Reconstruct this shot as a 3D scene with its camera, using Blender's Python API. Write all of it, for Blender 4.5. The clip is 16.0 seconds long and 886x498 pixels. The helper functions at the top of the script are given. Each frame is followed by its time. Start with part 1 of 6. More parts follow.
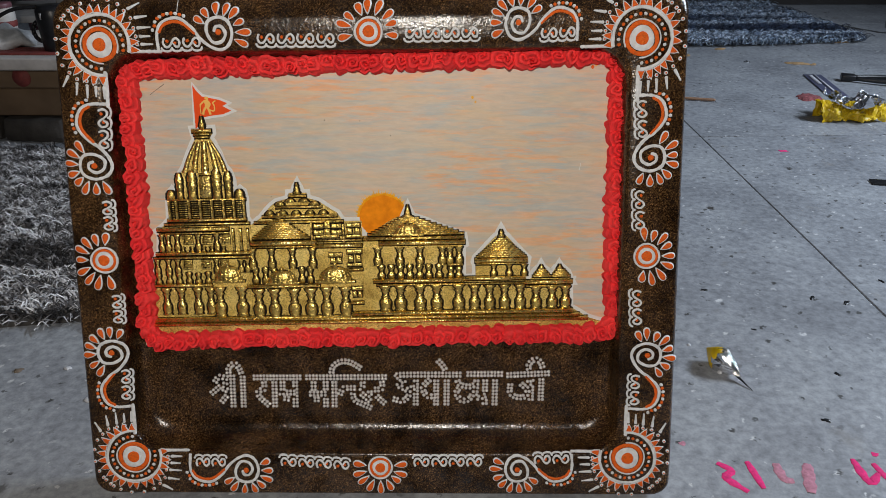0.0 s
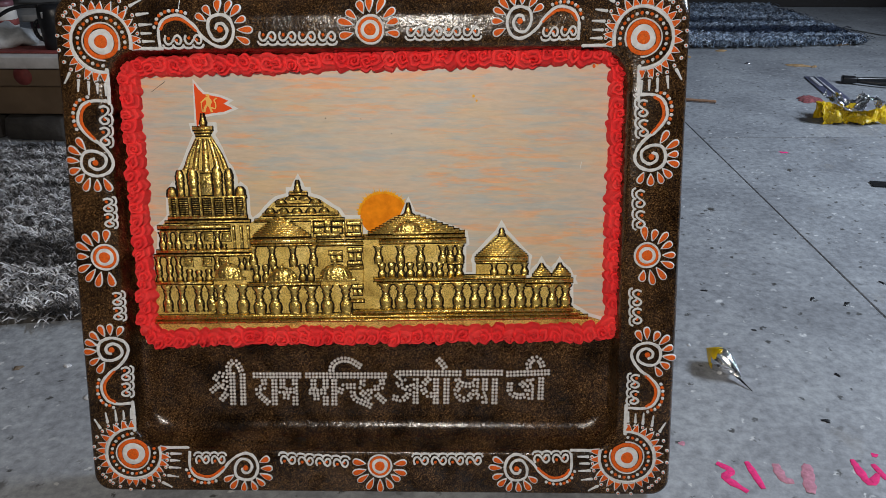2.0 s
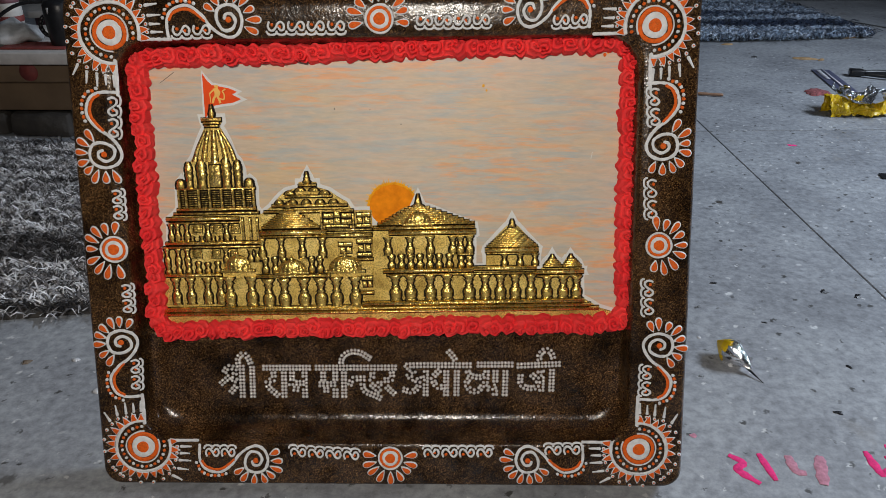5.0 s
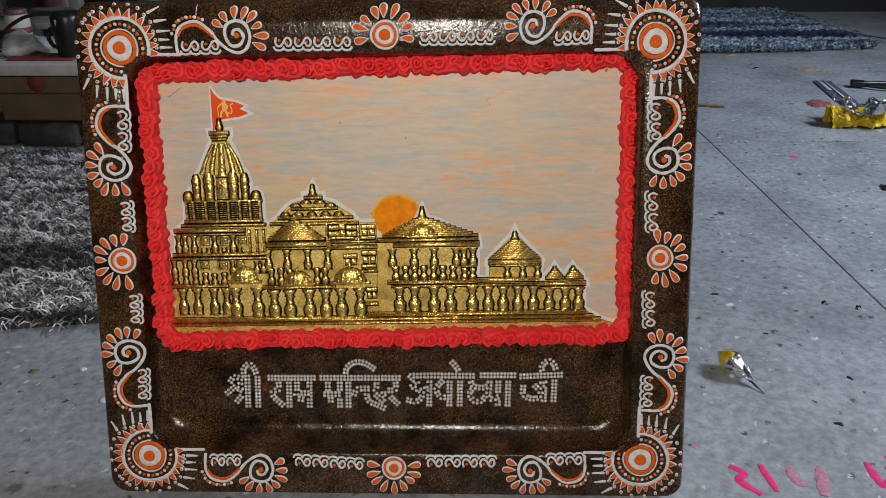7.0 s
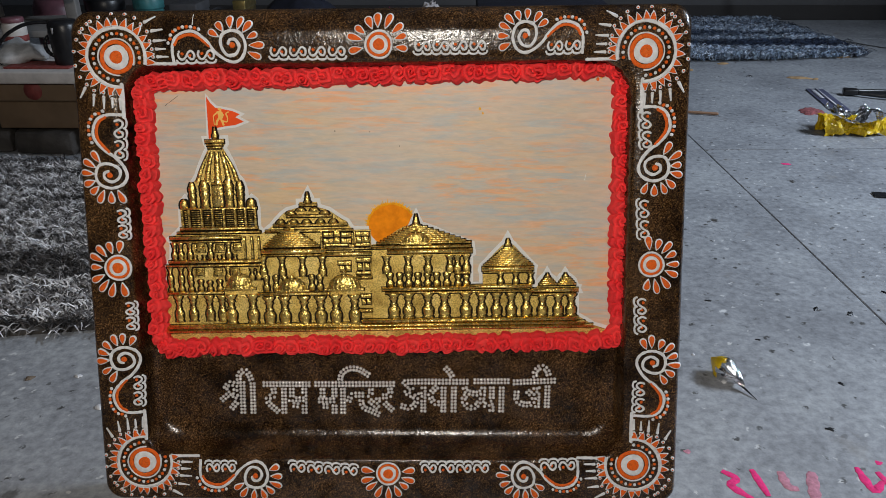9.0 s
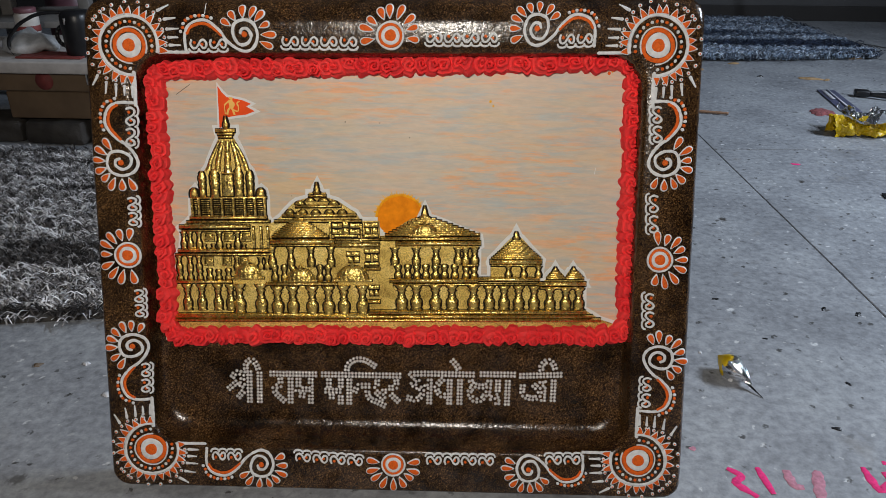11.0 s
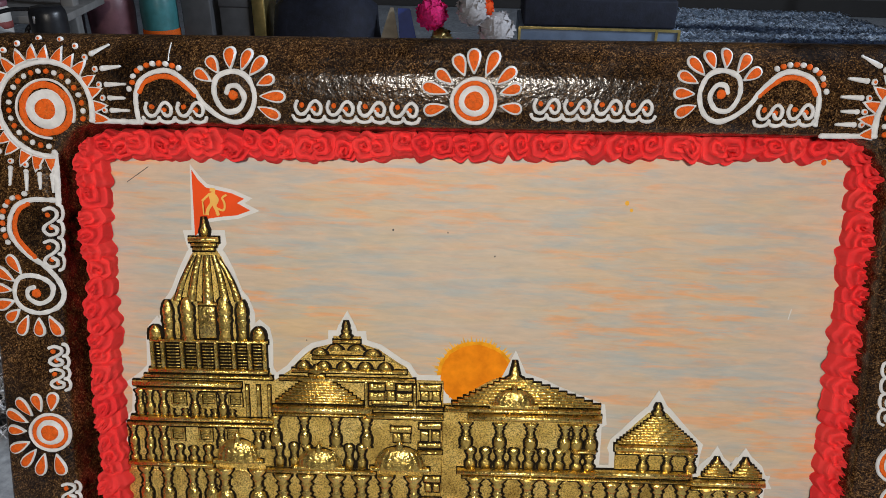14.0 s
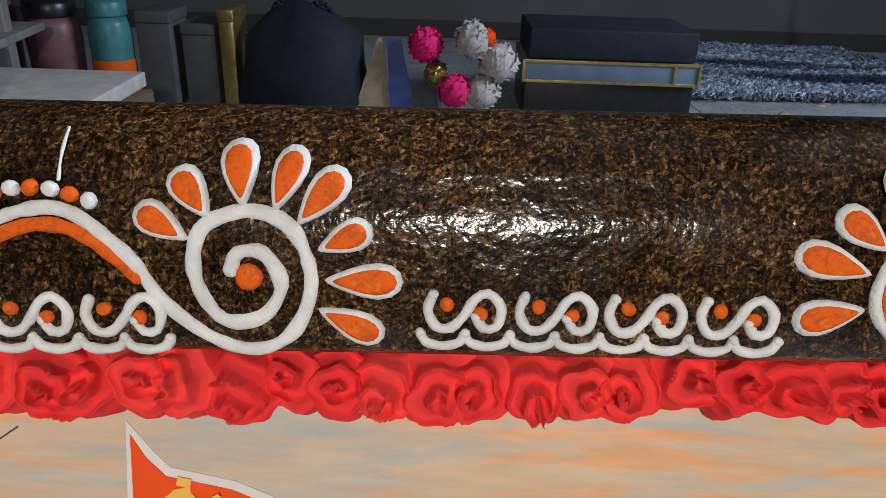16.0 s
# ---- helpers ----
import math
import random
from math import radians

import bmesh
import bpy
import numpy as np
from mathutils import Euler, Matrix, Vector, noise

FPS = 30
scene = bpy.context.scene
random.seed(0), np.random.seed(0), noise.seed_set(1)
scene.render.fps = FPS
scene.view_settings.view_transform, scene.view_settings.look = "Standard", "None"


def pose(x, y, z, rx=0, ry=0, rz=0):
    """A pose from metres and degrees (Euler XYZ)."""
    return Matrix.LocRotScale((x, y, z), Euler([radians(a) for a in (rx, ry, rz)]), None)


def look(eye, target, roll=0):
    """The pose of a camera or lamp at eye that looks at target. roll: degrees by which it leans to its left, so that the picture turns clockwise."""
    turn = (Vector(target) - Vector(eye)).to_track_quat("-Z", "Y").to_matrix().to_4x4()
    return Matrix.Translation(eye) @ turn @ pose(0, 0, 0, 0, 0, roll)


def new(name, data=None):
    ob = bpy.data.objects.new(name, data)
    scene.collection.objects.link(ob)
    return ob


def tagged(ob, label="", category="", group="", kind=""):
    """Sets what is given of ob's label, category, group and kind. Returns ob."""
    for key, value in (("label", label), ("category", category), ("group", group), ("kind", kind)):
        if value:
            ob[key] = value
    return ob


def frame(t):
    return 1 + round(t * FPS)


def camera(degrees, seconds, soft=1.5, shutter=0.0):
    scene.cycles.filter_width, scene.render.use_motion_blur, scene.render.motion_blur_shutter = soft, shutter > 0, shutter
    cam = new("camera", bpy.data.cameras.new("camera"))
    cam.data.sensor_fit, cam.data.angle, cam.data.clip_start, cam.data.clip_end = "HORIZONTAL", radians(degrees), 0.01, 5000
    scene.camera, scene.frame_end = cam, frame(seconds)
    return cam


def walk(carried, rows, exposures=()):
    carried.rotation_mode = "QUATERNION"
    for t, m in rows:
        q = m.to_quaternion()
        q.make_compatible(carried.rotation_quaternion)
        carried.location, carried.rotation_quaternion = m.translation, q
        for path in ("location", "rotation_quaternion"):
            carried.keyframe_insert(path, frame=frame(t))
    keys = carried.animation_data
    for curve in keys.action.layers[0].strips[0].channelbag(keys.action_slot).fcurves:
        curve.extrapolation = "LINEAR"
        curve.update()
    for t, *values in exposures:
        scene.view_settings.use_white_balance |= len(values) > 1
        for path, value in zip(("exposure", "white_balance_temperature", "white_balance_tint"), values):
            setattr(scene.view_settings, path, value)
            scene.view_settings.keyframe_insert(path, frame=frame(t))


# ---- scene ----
cam = camera(62.30, 16.0, soft=0.8)
# The rows are held in the plaque's own upright frame; LEAN lays that frame back on the floor.
LEAN = pose(0, 0, 0, -16.2, 0, 0) @ Matrix.Translation((0.062, -0.715, 0.3728))
PATH = [
    (0, (0.01806, -0.02193, 0.02826), (-0.03105, 1.94075, -0.35314), 0.18),
    (0.5, (0.01654, -0.02220, 0.02774), (-0.03412, 1.94028, -0.35449), 0.21),
    (1, (0.01544, -0.02121, 0.02629), (-0.03707, 1.94130, -0.35551), 0.32),
    (1.5, (0.01658, -0.02177, 0.02550), (-0.03464, 1.94110, -0.35467), 0.35),
    (2, (0.01767, -0.02267, 0.02553), (-0.03160, 1.94066, -0.35246), 0.43),
    (2.5, (0.01558, -0.02235, 0.02315), (-0.03302, 1.93956, -0.36230), 0.53),
    (3, (0.01504, -0.02060, 0.02099), (-0.03298, 1.94028, -0.36971), 0.56),
    (3.5, (0.01463, -0.01655, 0.01886), (-0.03378, 1.94445, -0.37118), 0.39),
    (6, (0.00917, -0.02203, 0.01852), (-0.05691, 1.94113, -0.35783), 0.19),
    (6.5, (0.00840, -0.02332, 0.01917), (-0.05933, 1.94107, -0.35043), 0.25),
    (7, (0.01089, -0.02869, 0.02365), (-0.05686, 1.93706, -0.33862), 0.23),
    (7.5, (0.01423, -0.02901, 0.02309), (-0.04848, 1.93929, -0.32596), 0.20),
    (8, (0.01801, -0.03331, 0.02832), (-0.04241, 1.93589, -0.31609), 0.12),
    (8.5, (0.01590, -0.03464, 0.02631), (-0.04277, 1.93492, -0.31632), 0.16),
    (11, (0.01194, -0.03693, 0.01933), (-0.06348, 1.93085, -0.33016), 1.02),
    (11.5, (0.01456, -0.03667, 0.01603), (-0.06547, 1.93012, -0.33799), 1.13),
    (12, (0.01439, -0.03483, 0.01718), (-0.06537, 1.92855, -0.35531), 1.06),
    (12.5, (0.00804, -0.00708, 0.01910), (-0.06446, 1.95363, -0.36865), 0.97),
    (13, (-0.00303, 0.06874, 0.03562), (-0.05919, 2.02938, -0.35519), 1.04),
    (13.5, (-0.02317, 0.15921, 0.06391), (-0.08364, 2.12180, -0.31639), 1.43),
    (14, (-0.06377, 0.25085, 0.09520), (-0.15640, 2.20963, -0.29797), 1.78),
    (14.5, (-0.13858, 0.37700, 0.11291), (-0.18577, 2.33802, -0.27718), 2.48),
    (15, (-0.15136, 0.47312, 0.11886), (-0.16367, 2.43860, -0.25092), 2.04),
    (15.5, (-0.16171, 0.51346, 0.12053), (-0.14448, 2.48453, -0.21799), 1.72),
    (16, (-0.17009, 0.53288, 0.12555), (-0.16342, 2.50796, -0.18911), 1.91),
]
EXPOSURES = [(0, 0.0), (12.5, 0.0), (13.0, 0.12), (13.5, 0.25), (14.0, 0.26), (14.5, 0.34), (15.0, 0.30), (15.5, 0.24), (16.0, 0.28)]
walk(cam, [(t, LEAN @ look(eye, target, roll)) for t, eye, target, roll in PATH], EXPOSURES)

# ---- world and lamps ----
world = bpy.data.worlds.new("world")
scene.world = world
world.use_nodes = True
world.node_tree.nodes["Background"].inputs[0].default_value = (0.55, 0.65, 0.8, 1)
world.node_tree.nodes["Background"].inputs[1].default_value = 0.02


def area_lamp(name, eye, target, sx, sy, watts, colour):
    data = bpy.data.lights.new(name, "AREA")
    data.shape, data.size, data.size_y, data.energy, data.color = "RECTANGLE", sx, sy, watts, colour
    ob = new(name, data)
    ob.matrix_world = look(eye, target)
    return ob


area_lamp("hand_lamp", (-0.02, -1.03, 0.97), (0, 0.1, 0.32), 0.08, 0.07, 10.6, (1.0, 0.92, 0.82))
area_lamp("tube_lamp", (2.5, 0.8, 1.7), (0.2, -0.2, 0.0), 1.2, 0.08, 75, (0.74, 0.85, 1.0))


# ---- materials ----
def material(name, build):
    m = bpy.data.materials.new(name)
    m.use_nodes = True
    t = m.node_tree
    b = t.nodes["Principled BSDF"]
    build(t, b)
    return m


def node(t, kind, **values):
    n = t.nodes.new(kind)
    for key, value in values.items():
        n.inputs[key.replace("_", " ")].default_value = value
    return n


def coords(t, scale=(1, 1, 1), kind="Object"):
    c = t.nodes.new("ShaderNodeTexCoord")
    m = t.nodes.new("ShaderNodeMapping")
    m.inputs["Scale"].default_value = scale
    t.links.new(c.outputs[kind], m.inputs["Vector"])
    return m.outputs[0]


def noise_tex(t, vec, scale, detail=4, rough=0.55, distortion=0.0):
    n = node(t, "ShaderNodeTexNoise", Scale=scale, Detail=detail, Roughness=rough, Distortion=distortion)
    t.links.new(vec, n.inputs["Vector"])
    return n.outputs["Fac"]


def ramp(t, fac, stops):
    r = t.nodes.new("ShaderNodeValToRGB")
    els = r.color_ramp.elements
    while len(els) < len(stops):
        els.new(0.5)
    for e, (p, c) in zip(els, stops):
        e.position, e.color = p, (*c, 1) if len(c) == 3 else c
    t.links.new(fac, r.inputs["Fac"])
    return r.outputs["Color"]


def mix(t, fac, a, b, mode="MIX"):
    n = t.nodes.new("ShaderNodeMix")
    n.data_type, n.blend_type = "RGBA", mode
    for sock, value in ((n.inputs[0], fac), (n.inputs[6], a), (n.inputs[7], b)):
        if isinstance(value, (int, float)):
            sock.default_value = value
        elif isinstance(value, tuple):
            sock.default_value = (*value, 1)
        else:
            t.links.new(value, sock)
    return n.outputs[2]


def bump(t, b, height, strength, distance):
    n = node(t, "ShaderNodeBump", Strength=strength, Distance=distance)
    t.links.new(height, n.inputs["Height"])
    t.links.new(n.outputs["Normal"], b.inputs["Normal"])


def plain(name, colour, rough=0.5, metal=0.0, vary=0.25, scale=60.0, bump_mm=0.3, coat=0.0, spec=0.5):
    """A paint, plastic, cloth or metal with soft blotches and fine relief."""
    def build(t, b):
        v = coords(t)
        n = noise_tex(t, v, scale, 5)
        dark = tuple(c * (1 - vary) for c in colour)
        lite = tuple(min(1, c * (1 + vary)) for c in colour)
        t.links.new(ramp(t, n, [(0.3, dark), (0.7, lite)]), b.inputs["Base Color"])
        b.inputs["Roughness"].default_value, b.inputs["Metallic"].default_value = rough, metal
        b.inputs["Coat Weight"].default_value = coat
        b.inputs["Specular IOR Level"].default_value = spec
        if bump_mm:
            bump(t, b, noise_tex(t, v, scale * 4, 3), 0.5, bump_mm / 1000)
    return material(name, build)


def brown_board(t, b):
    """Chipboard stained dark brown under gloss varnish."""
    v = coords(t)
    def flake_layer(scale, turn):
        chips = t.nodes.new("ShaderNodeTexVoronoi")
        chips.inputs["Scale"].default_value = scale
        m = t.nodes.new("ShaderNodeMapping")
        m.vector_type = "TEXTURE"
        m.inputs["Rotation"].default_value, m.inputs["Scale"].default_value = (0, 0, turn), (1.5, 0.62, 1.0)
        t.links.new(v, m.inputs["Vector"])
        t.links.new(mix(t, 0.012, m.outputs[0], noise_tex(t, v, 160, 3), "ADD"), chips.inputs["Vector"])
        return chips.outputs["Color"]
    flakes = mix(t, 0.5, flake_layer(900, 0.3), flake_layer(1200, 1.4))
    flakes = mix(t, 0.5, flakes, flake_layer(1050, 2.5), "LIGHTEN")
    flakes = mix(t, 0.35, flakes, noise_tex(t, v, 900, 3, 0.7))
    col = ramp(t, flakes, [(0.37, (0.005, 0.002, 0.0006)), (0.51, (0.022, 0.0104, 0.0042)), (0.63, (0.102, 0.052, 0.0195)), (0.79, (0.48, 0.28, 0.115))])
    cloud = ramp(t, noise_tex(t, v, 22, 5), [(0.34, (0.20, 0.19, 0.18)), (0.66, (1.0, 0.97, 0.93))])
    t.links.new(mix(t, 1.0, col, cloud, "MULTIPLY"), b.inputs["Base Color"])
    t.links.new(ramp(t, noise_tex(t, v, 90, 4), [(0.3, (0.22,) * 3), (0.75, (0.42,) * 3)]), b.inputs["Roughness"])
    t.links.new(ramp(t, noise_tex(t, v, 40, 5, 0.65), [(0.38, (0.03,) * 3), (0.62, (0.13,) * 3)]), b.inputs["Specular IOR Level"])
    t.links.new(ramp(t, noise_tex(t, v, 40, 6, 0.7, 0.4), [(0.40, (0.30,) * 3), (0.60, (1.0,) * 3)]), b.inputs["Coat Weight"])
    b.inputs["Coat Roughness"].default_value = 0.17
    pebbles = mix(t, 0.45, noise_tex(t, v, 240, 2), noise_tex(t, v, 560, 2))
    hollows = ramp(t, noise_tex(t, v, 120, 3), [(0.35, (0, 0, 0)), (0.65, (1, 1, 1))])
    bump(t, b, mix(t, 0.18, pebbles, hollows), 0.85, 0.00062)
    t.links.new(b.inputs["Normal"].links[0].from_socket, b.inputs["Coat Normal"])


def sky_paint(t, b):
    """Brushed sunset sky in pale blue, cream and orange."""
    v = coords(t, (1, 11, 1))
    base = ramp(t, noise_tex(t, coords(t, (1, 2.0, 1)), 5.0, 4), [(0.3, (0.63, 0.470, 0.305)), (0.5, (0.62, 0.495, 0.375)), (0.7, (0.56, 0.505, 0.43))])
    blue = ramp(t, noise_tex(t, coords(t, (1.3, 9.0, 1)), 17, 5, 0.62, 0.3), [(0.45, (0, 0, 0)), (0.66, (0.78, 0.78, 0.78))])
    a = mix(t, blue, base, (0.42, 0.47, 0.47))
    gold_wash = ramp(t, noise_tex(t, coords(t, (1.3, 5, 2)), 8, 4), [(0.52, (0, 0, 0)), (0.72, (0.4, 0.4, 0.4))])
    a = mix(t, gold_wash, a, (0.68, 0.48, 0.23))
    where = ramp(t, noise_tex(t, coords(t, (1, 1.8, 1)), 8.5, 3), [(0.38, (0.2, 0.2, 0.2)), (0.56, (0.95, 0.95, 0.95))])
    streak = ramp(t, noise_tex(t, coords(t, (1.5, 11, 3)), 17, 5, 0.62, 0.4), [(0.50, (0, 0, 0)), (0.635, (0.80, 0.80, 0.80))])
    d = mix(t, mix(t, 1.0, streak, where, "MULTIPLY"), a, (0.82, 0.39, 0.17))
    fine = ramp(t, noise_tex(t, coords(t, (2.2, 11, 1)), 24, 5, 0.65, 0.5), [(0.3, (0.89, 0.90, 0.91)), (0.7, (1.08, 1.07, 1.05))])
    d = mix(t, 1.0, d, fine, "MULTIPLY")
    t.links.new(d, b.inputs["Base Color"])
    b.inputs["Roughness"].default_value, b.inputs["Specular IOR Level"].default_value = 0.48, 0.4
    bump(t, b, noise_tex(t, coords(t, (4, 14, 2)), 26, 4), 0.15, 0.0004)


def gold(t, b):
    """Hammered brass-gold foil, tarnished brown in soft patches."""
    v = coords(t)
    t.links.new(ramp(t, noise_tex(t, v, 45, 6, 0.65), [(0.28, (0.46, 0.295, 0.065)), (0.5, (0.84, 0.60, 0.165)), (0.72, (1.0, 0.79, 0.30))]), b.inputs["Base Color"])
    b.inputs["Metallic"].default_value = 0.94
    t.links.new(ramp(t, noise_tex(t, v, 240, 3), [(0.3, (0.20,) * 3), (0.7, (0.34,) * 3)]), b.inputs["Roughness"])
    bump(t, b, mix(t, 0.6, noise_tex(t, v, 150, 2), noise_tex(t, v, 520, 2)), 0.8, 0.0015)


def dimmed_grain_gold(t, b):
    """Gold foil pressed with a fine grain; the flat walls' dark reflection is put into its colour."""
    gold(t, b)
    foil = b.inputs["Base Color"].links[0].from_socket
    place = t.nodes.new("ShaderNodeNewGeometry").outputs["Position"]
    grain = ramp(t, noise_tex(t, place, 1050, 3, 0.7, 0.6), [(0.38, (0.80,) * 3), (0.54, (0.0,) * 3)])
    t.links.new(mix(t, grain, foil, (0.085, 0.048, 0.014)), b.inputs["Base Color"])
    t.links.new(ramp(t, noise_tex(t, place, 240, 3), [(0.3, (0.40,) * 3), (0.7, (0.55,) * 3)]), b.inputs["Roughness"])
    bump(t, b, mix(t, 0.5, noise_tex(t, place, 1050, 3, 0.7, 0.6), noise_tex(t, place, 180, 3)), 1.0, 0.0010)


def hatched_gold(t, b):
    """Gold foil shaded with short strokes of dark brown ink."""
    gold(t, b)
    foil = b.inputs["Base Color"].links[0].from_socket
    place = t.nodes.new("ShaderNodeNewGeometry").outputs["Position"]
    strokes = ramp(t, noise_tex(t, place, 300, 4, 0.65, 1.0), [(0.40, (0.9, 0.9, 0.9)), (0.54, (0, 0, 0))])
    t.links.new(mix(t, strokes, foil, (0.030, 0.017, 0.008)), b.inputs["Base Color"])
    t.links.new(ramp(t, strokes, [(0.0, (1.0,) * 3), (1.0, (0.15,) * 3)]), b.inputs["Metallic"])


def concrete(t, b):
    """Worn grey slab floor with pale and dark specks and stains."""
    v = coords(t)
    base = ramp(t, noise_tex(t, v, 5.0, 8, 0.65), [(0.30, (0.22, 0.23, 0.25)), (0.5, (0.32, 0.335, 0.36)), (0.70, (0.41, 0.43, 0.45))])
    fine = ramp(t, noise_tex(t, v, 75, 6, 0.7), [(0.3, (0.55, 0.55, 0.56)), (0.65, (1.12, 1.12, 1.12))])
    a = mix(t, 1.0, base, fine, "MULTIPLY")

    def specks(scale, size, seed):
        vo = t.nodes.new("ShaderNodeTexVoronoi")
        vo.inputs["Scale"].default_value, vo.inputs["Randomness"].default_value = scale, 1.0
        m = t.nodes.new("ShaderNodeMapping")
        m.inputs["Location"].default_value = (seed, seed * 2.3, 0)
        t.links.new(v, m.inputs["Vector"])
        t.links.new(mix(t, 0.02, m.outputs[0], noise_tex(t, v, 130, 3), "ADD"), vo.inputs["Vector"])
        pick = ramp(t, vo.outputs["Color"], [(0.55, (0, 0, 0)), (0.75, (1, 1, 1))])
        near = ramp(t, vo.outputs["Distance"], [(size * 0.6, (1, 1, 1)), (size, (0, 0, 0))])
        return mix(t, 1.0, pick, near, "MULTIPLY")
    a = mix(t, specks(55, 0.21, 1.7), a, (0.56, 0.57, 0.58))
    a = mix(t, specks(22, 0.13, 3.3), a, (0.62, 0.63, 0.64))
    a = mix(t, specks(55, 0.26, 5.1), a, (0.07, 0.07, 0.07))
    a = mix(t, specks(13, 0.13, 9.4), a, (0.055, 0.05, 0.045))
    stain = ramp(t, noise_tex(t, v, 11, 5, 0.6, 0.4), [(0.62, (0, 0, 0)), (0.8, (0.5, 0.5, 0.5))])
    a = mix(t, stain, a, (0.24, 0.21, 0.17))
    t.links.new(a, b.inputs["Base Color"])
    t.links.new(ramp(t, noise_tex(t, v, 18, 5), [(0.3, (0.42,) * 3), (0.7, (0.66,) * 3)]), b.inputs["Roughness"])
    bump(t, b, noise_tex(t, v, 120, 6), 0.4, 0.0015)


def clay_rose_red(t, b):
    v = coords(t)
    r = t.nodes.new("ShaderNodeObjectInfo")
    tone = ramp(t, r.outputs["Random"], [(0, (0.76, 0.026, 0.034)), (1, (0.88, 0.055, 0.055))])
    t.links.new(mix(t, ramp(t, noise_tex(t, v, 160, 4), [(0.35, (0, 0, 0)), (0.75, (0.5, 0.5, 0.5))]), tone, (0.86, 0.075, 0.07)), b.inputs["Base Color"])
    b.inputs["Roughness"].default_value, b.inputs["Specular IOR Level"].default_value = 0.75, 0.2
    b.inputs["Subsurface Weight"].default_value = 0.12
    b.inputs["Subsurface Radius"].default_value = (0.004, 0.001, 0.001)
    bump(t, b, noise_tex(t, v, 500, 3), 0.35, 0.0004)


def shag(name, colours, stripes=0.0, dark_band=(0.13, 0.16, 0.24), light_from=0.62):
    def build(t, b):
        g = t.nodes.new("ShaderNodeNewGeometry")
        col = ramp(t, g.outputs["Random Per Island"], [(i / (len(colours) - 1), c) for i, c in enumerate(colours)])
        if stripes:
            w = noise_tex(t, coords(t, (stripes * 0.10, stripes, 0.0)), 1.0, 4, 0.6, 0.5)
            col = mix(t, 1.0, col, ramp(t, w, [(light_from - 0.10, dark_band), (light_from, (1, 1, 1))]), "MULTIPLY")
        # Shade in the gaps between tufts, put into the yarn colour.
        gap_shade = ramp(t, noise_tex(t, coords(t, (1, 1.6, 0.0)), 34, 3, 0.6, 0.6), [(0.42, (0.22, 0.21, 0.21)), (0.56, (1.08, 1.08, 1.08))])
        t.links.new(mix(t, 1.0, col, gap_shade, "MULTIPLY"), b.inputs["Base Color"])
        b.inputs["Roughness"].default_value = 0.85
    return material(name, build)


def plaster(colour):
    def build(t, b):
        v = coords(t)
        t.links.new(ramp(t, noise_tex(t, v, 2.5, 7, 0.6), [(0.3, tuple(c * 0.75 for c in colour)), (0.7, colour)]), b.inputs["Base Color"])
        b.inputs["Roughness"].default_value = 0.8
        bump(t, b, noise_tex(t, v, 60, 5), 0.3, 0.002)
    return build


def wood(name, a_col, b_col, axis_scale):
    def build(t, b):
        v = coords(t, axis_scale)
        t.links.new(ramp(t, noise_tex(t, v, 12, 6, 0.6, 0.6), [(0.3, a_col), (0.7, b_col)]), b.inputs["Base Color"])
        b.inputs["Roughness"].default_value = 0.65
        bump(t, b, noise_tex(t, v, 40, 4), 0.3, 0.001)
    return material(name, build)


BROWN, SKY, GOLD = material("brown_varnished_board", brown_board), material("painted_sky", sky_paint), material("embossed_gold_foil", gold)
HATCHED, GRAINED = material("ink_hatched_gold_foil", hatched_gold), material("dimmed_grain_gold_foil", dimmed_grain_gold)
SLAB, ROSE = material("grey_slab", concrete), material("red_clay", clay_rose_red)
WHITE = plain("white_relief_paint", (0.69, 0.70, 0.715), 0.7, vary=0.16, scale=150, bump_mm=1.1, spec=0.2)


def orange_paint(t, b):
    """Brushed orange paint, thin and brownish in short streaks."""
    v = coords(t)
    thin = ramp(t, noise_tex(t, v, 420, 4, 0.6, 1.2), [(0.36, (0.42, 0.42, 0.42)), (0.52, (0, 0, 0))])
    pale = ramp(t, noise_tex(t, v, 300, 3, 0.6, 0.8), [(0.58, (0, 0, 0)), (0.72, (0.6, 0.6, 0.6))])
    body = mix(t, pale, (0.76, 0.118, 0.009), (0.84, 0.27, 0.06))
    t.links.new(mix(t, thin, body, (0.20, 0.05, 0.012)), b.inputs["Base Color"])
    b.inputs["Roughness"].default_value, b.inputs["Specular IOR Level"].default_value = 0.7, 0.2
    bump(t, b, noise_tex(t, v, 420, 4, 0.6, 1.2), 0.6, 0.0006)


ORANGE = material("orange_relief_paint", orange_paint)
HALO = plain("white_cut_paper", (0.70, 0.70, 0.68), 0.6, vary=0.06, scale=90, bump_mm=0.1)
SUN = plain("sun_orange_paint", (0.95, 0.26, 0.008), 0.8, vary=0.22, scale=110, bump_mm=0.4, spec=0.1)
RIM = plain("sun_rim_paint", (0.93, 0.36, 0.015), 0.8, vary=0.22, scale=160, bump_mm=0.4, spec=0.1)
RAY = plain("sun_yellow_paint", (0.88, 0.46, 0.06), 0.8, vary=0.2, scale=140, bump_mm=0.2, spec=0.1)
FLAG = plain("flag_orange_print", (0.82, 0.085, 0.014), 0.7, vary=0.08, scale=60, bump_mm=0.0, spec=0.15)
EMBLEM = plain("emblem_yellow_print", (0.85, 0.48, 0.10), 0.45, vary=0.08, scale=60, bump_mm=0.0)
BEAD = plain("silver_bead", (0.78, 0.75, 0.73), 0.25, metal=0.35, vary=0.15, scale=400, bump_mm=0.0)
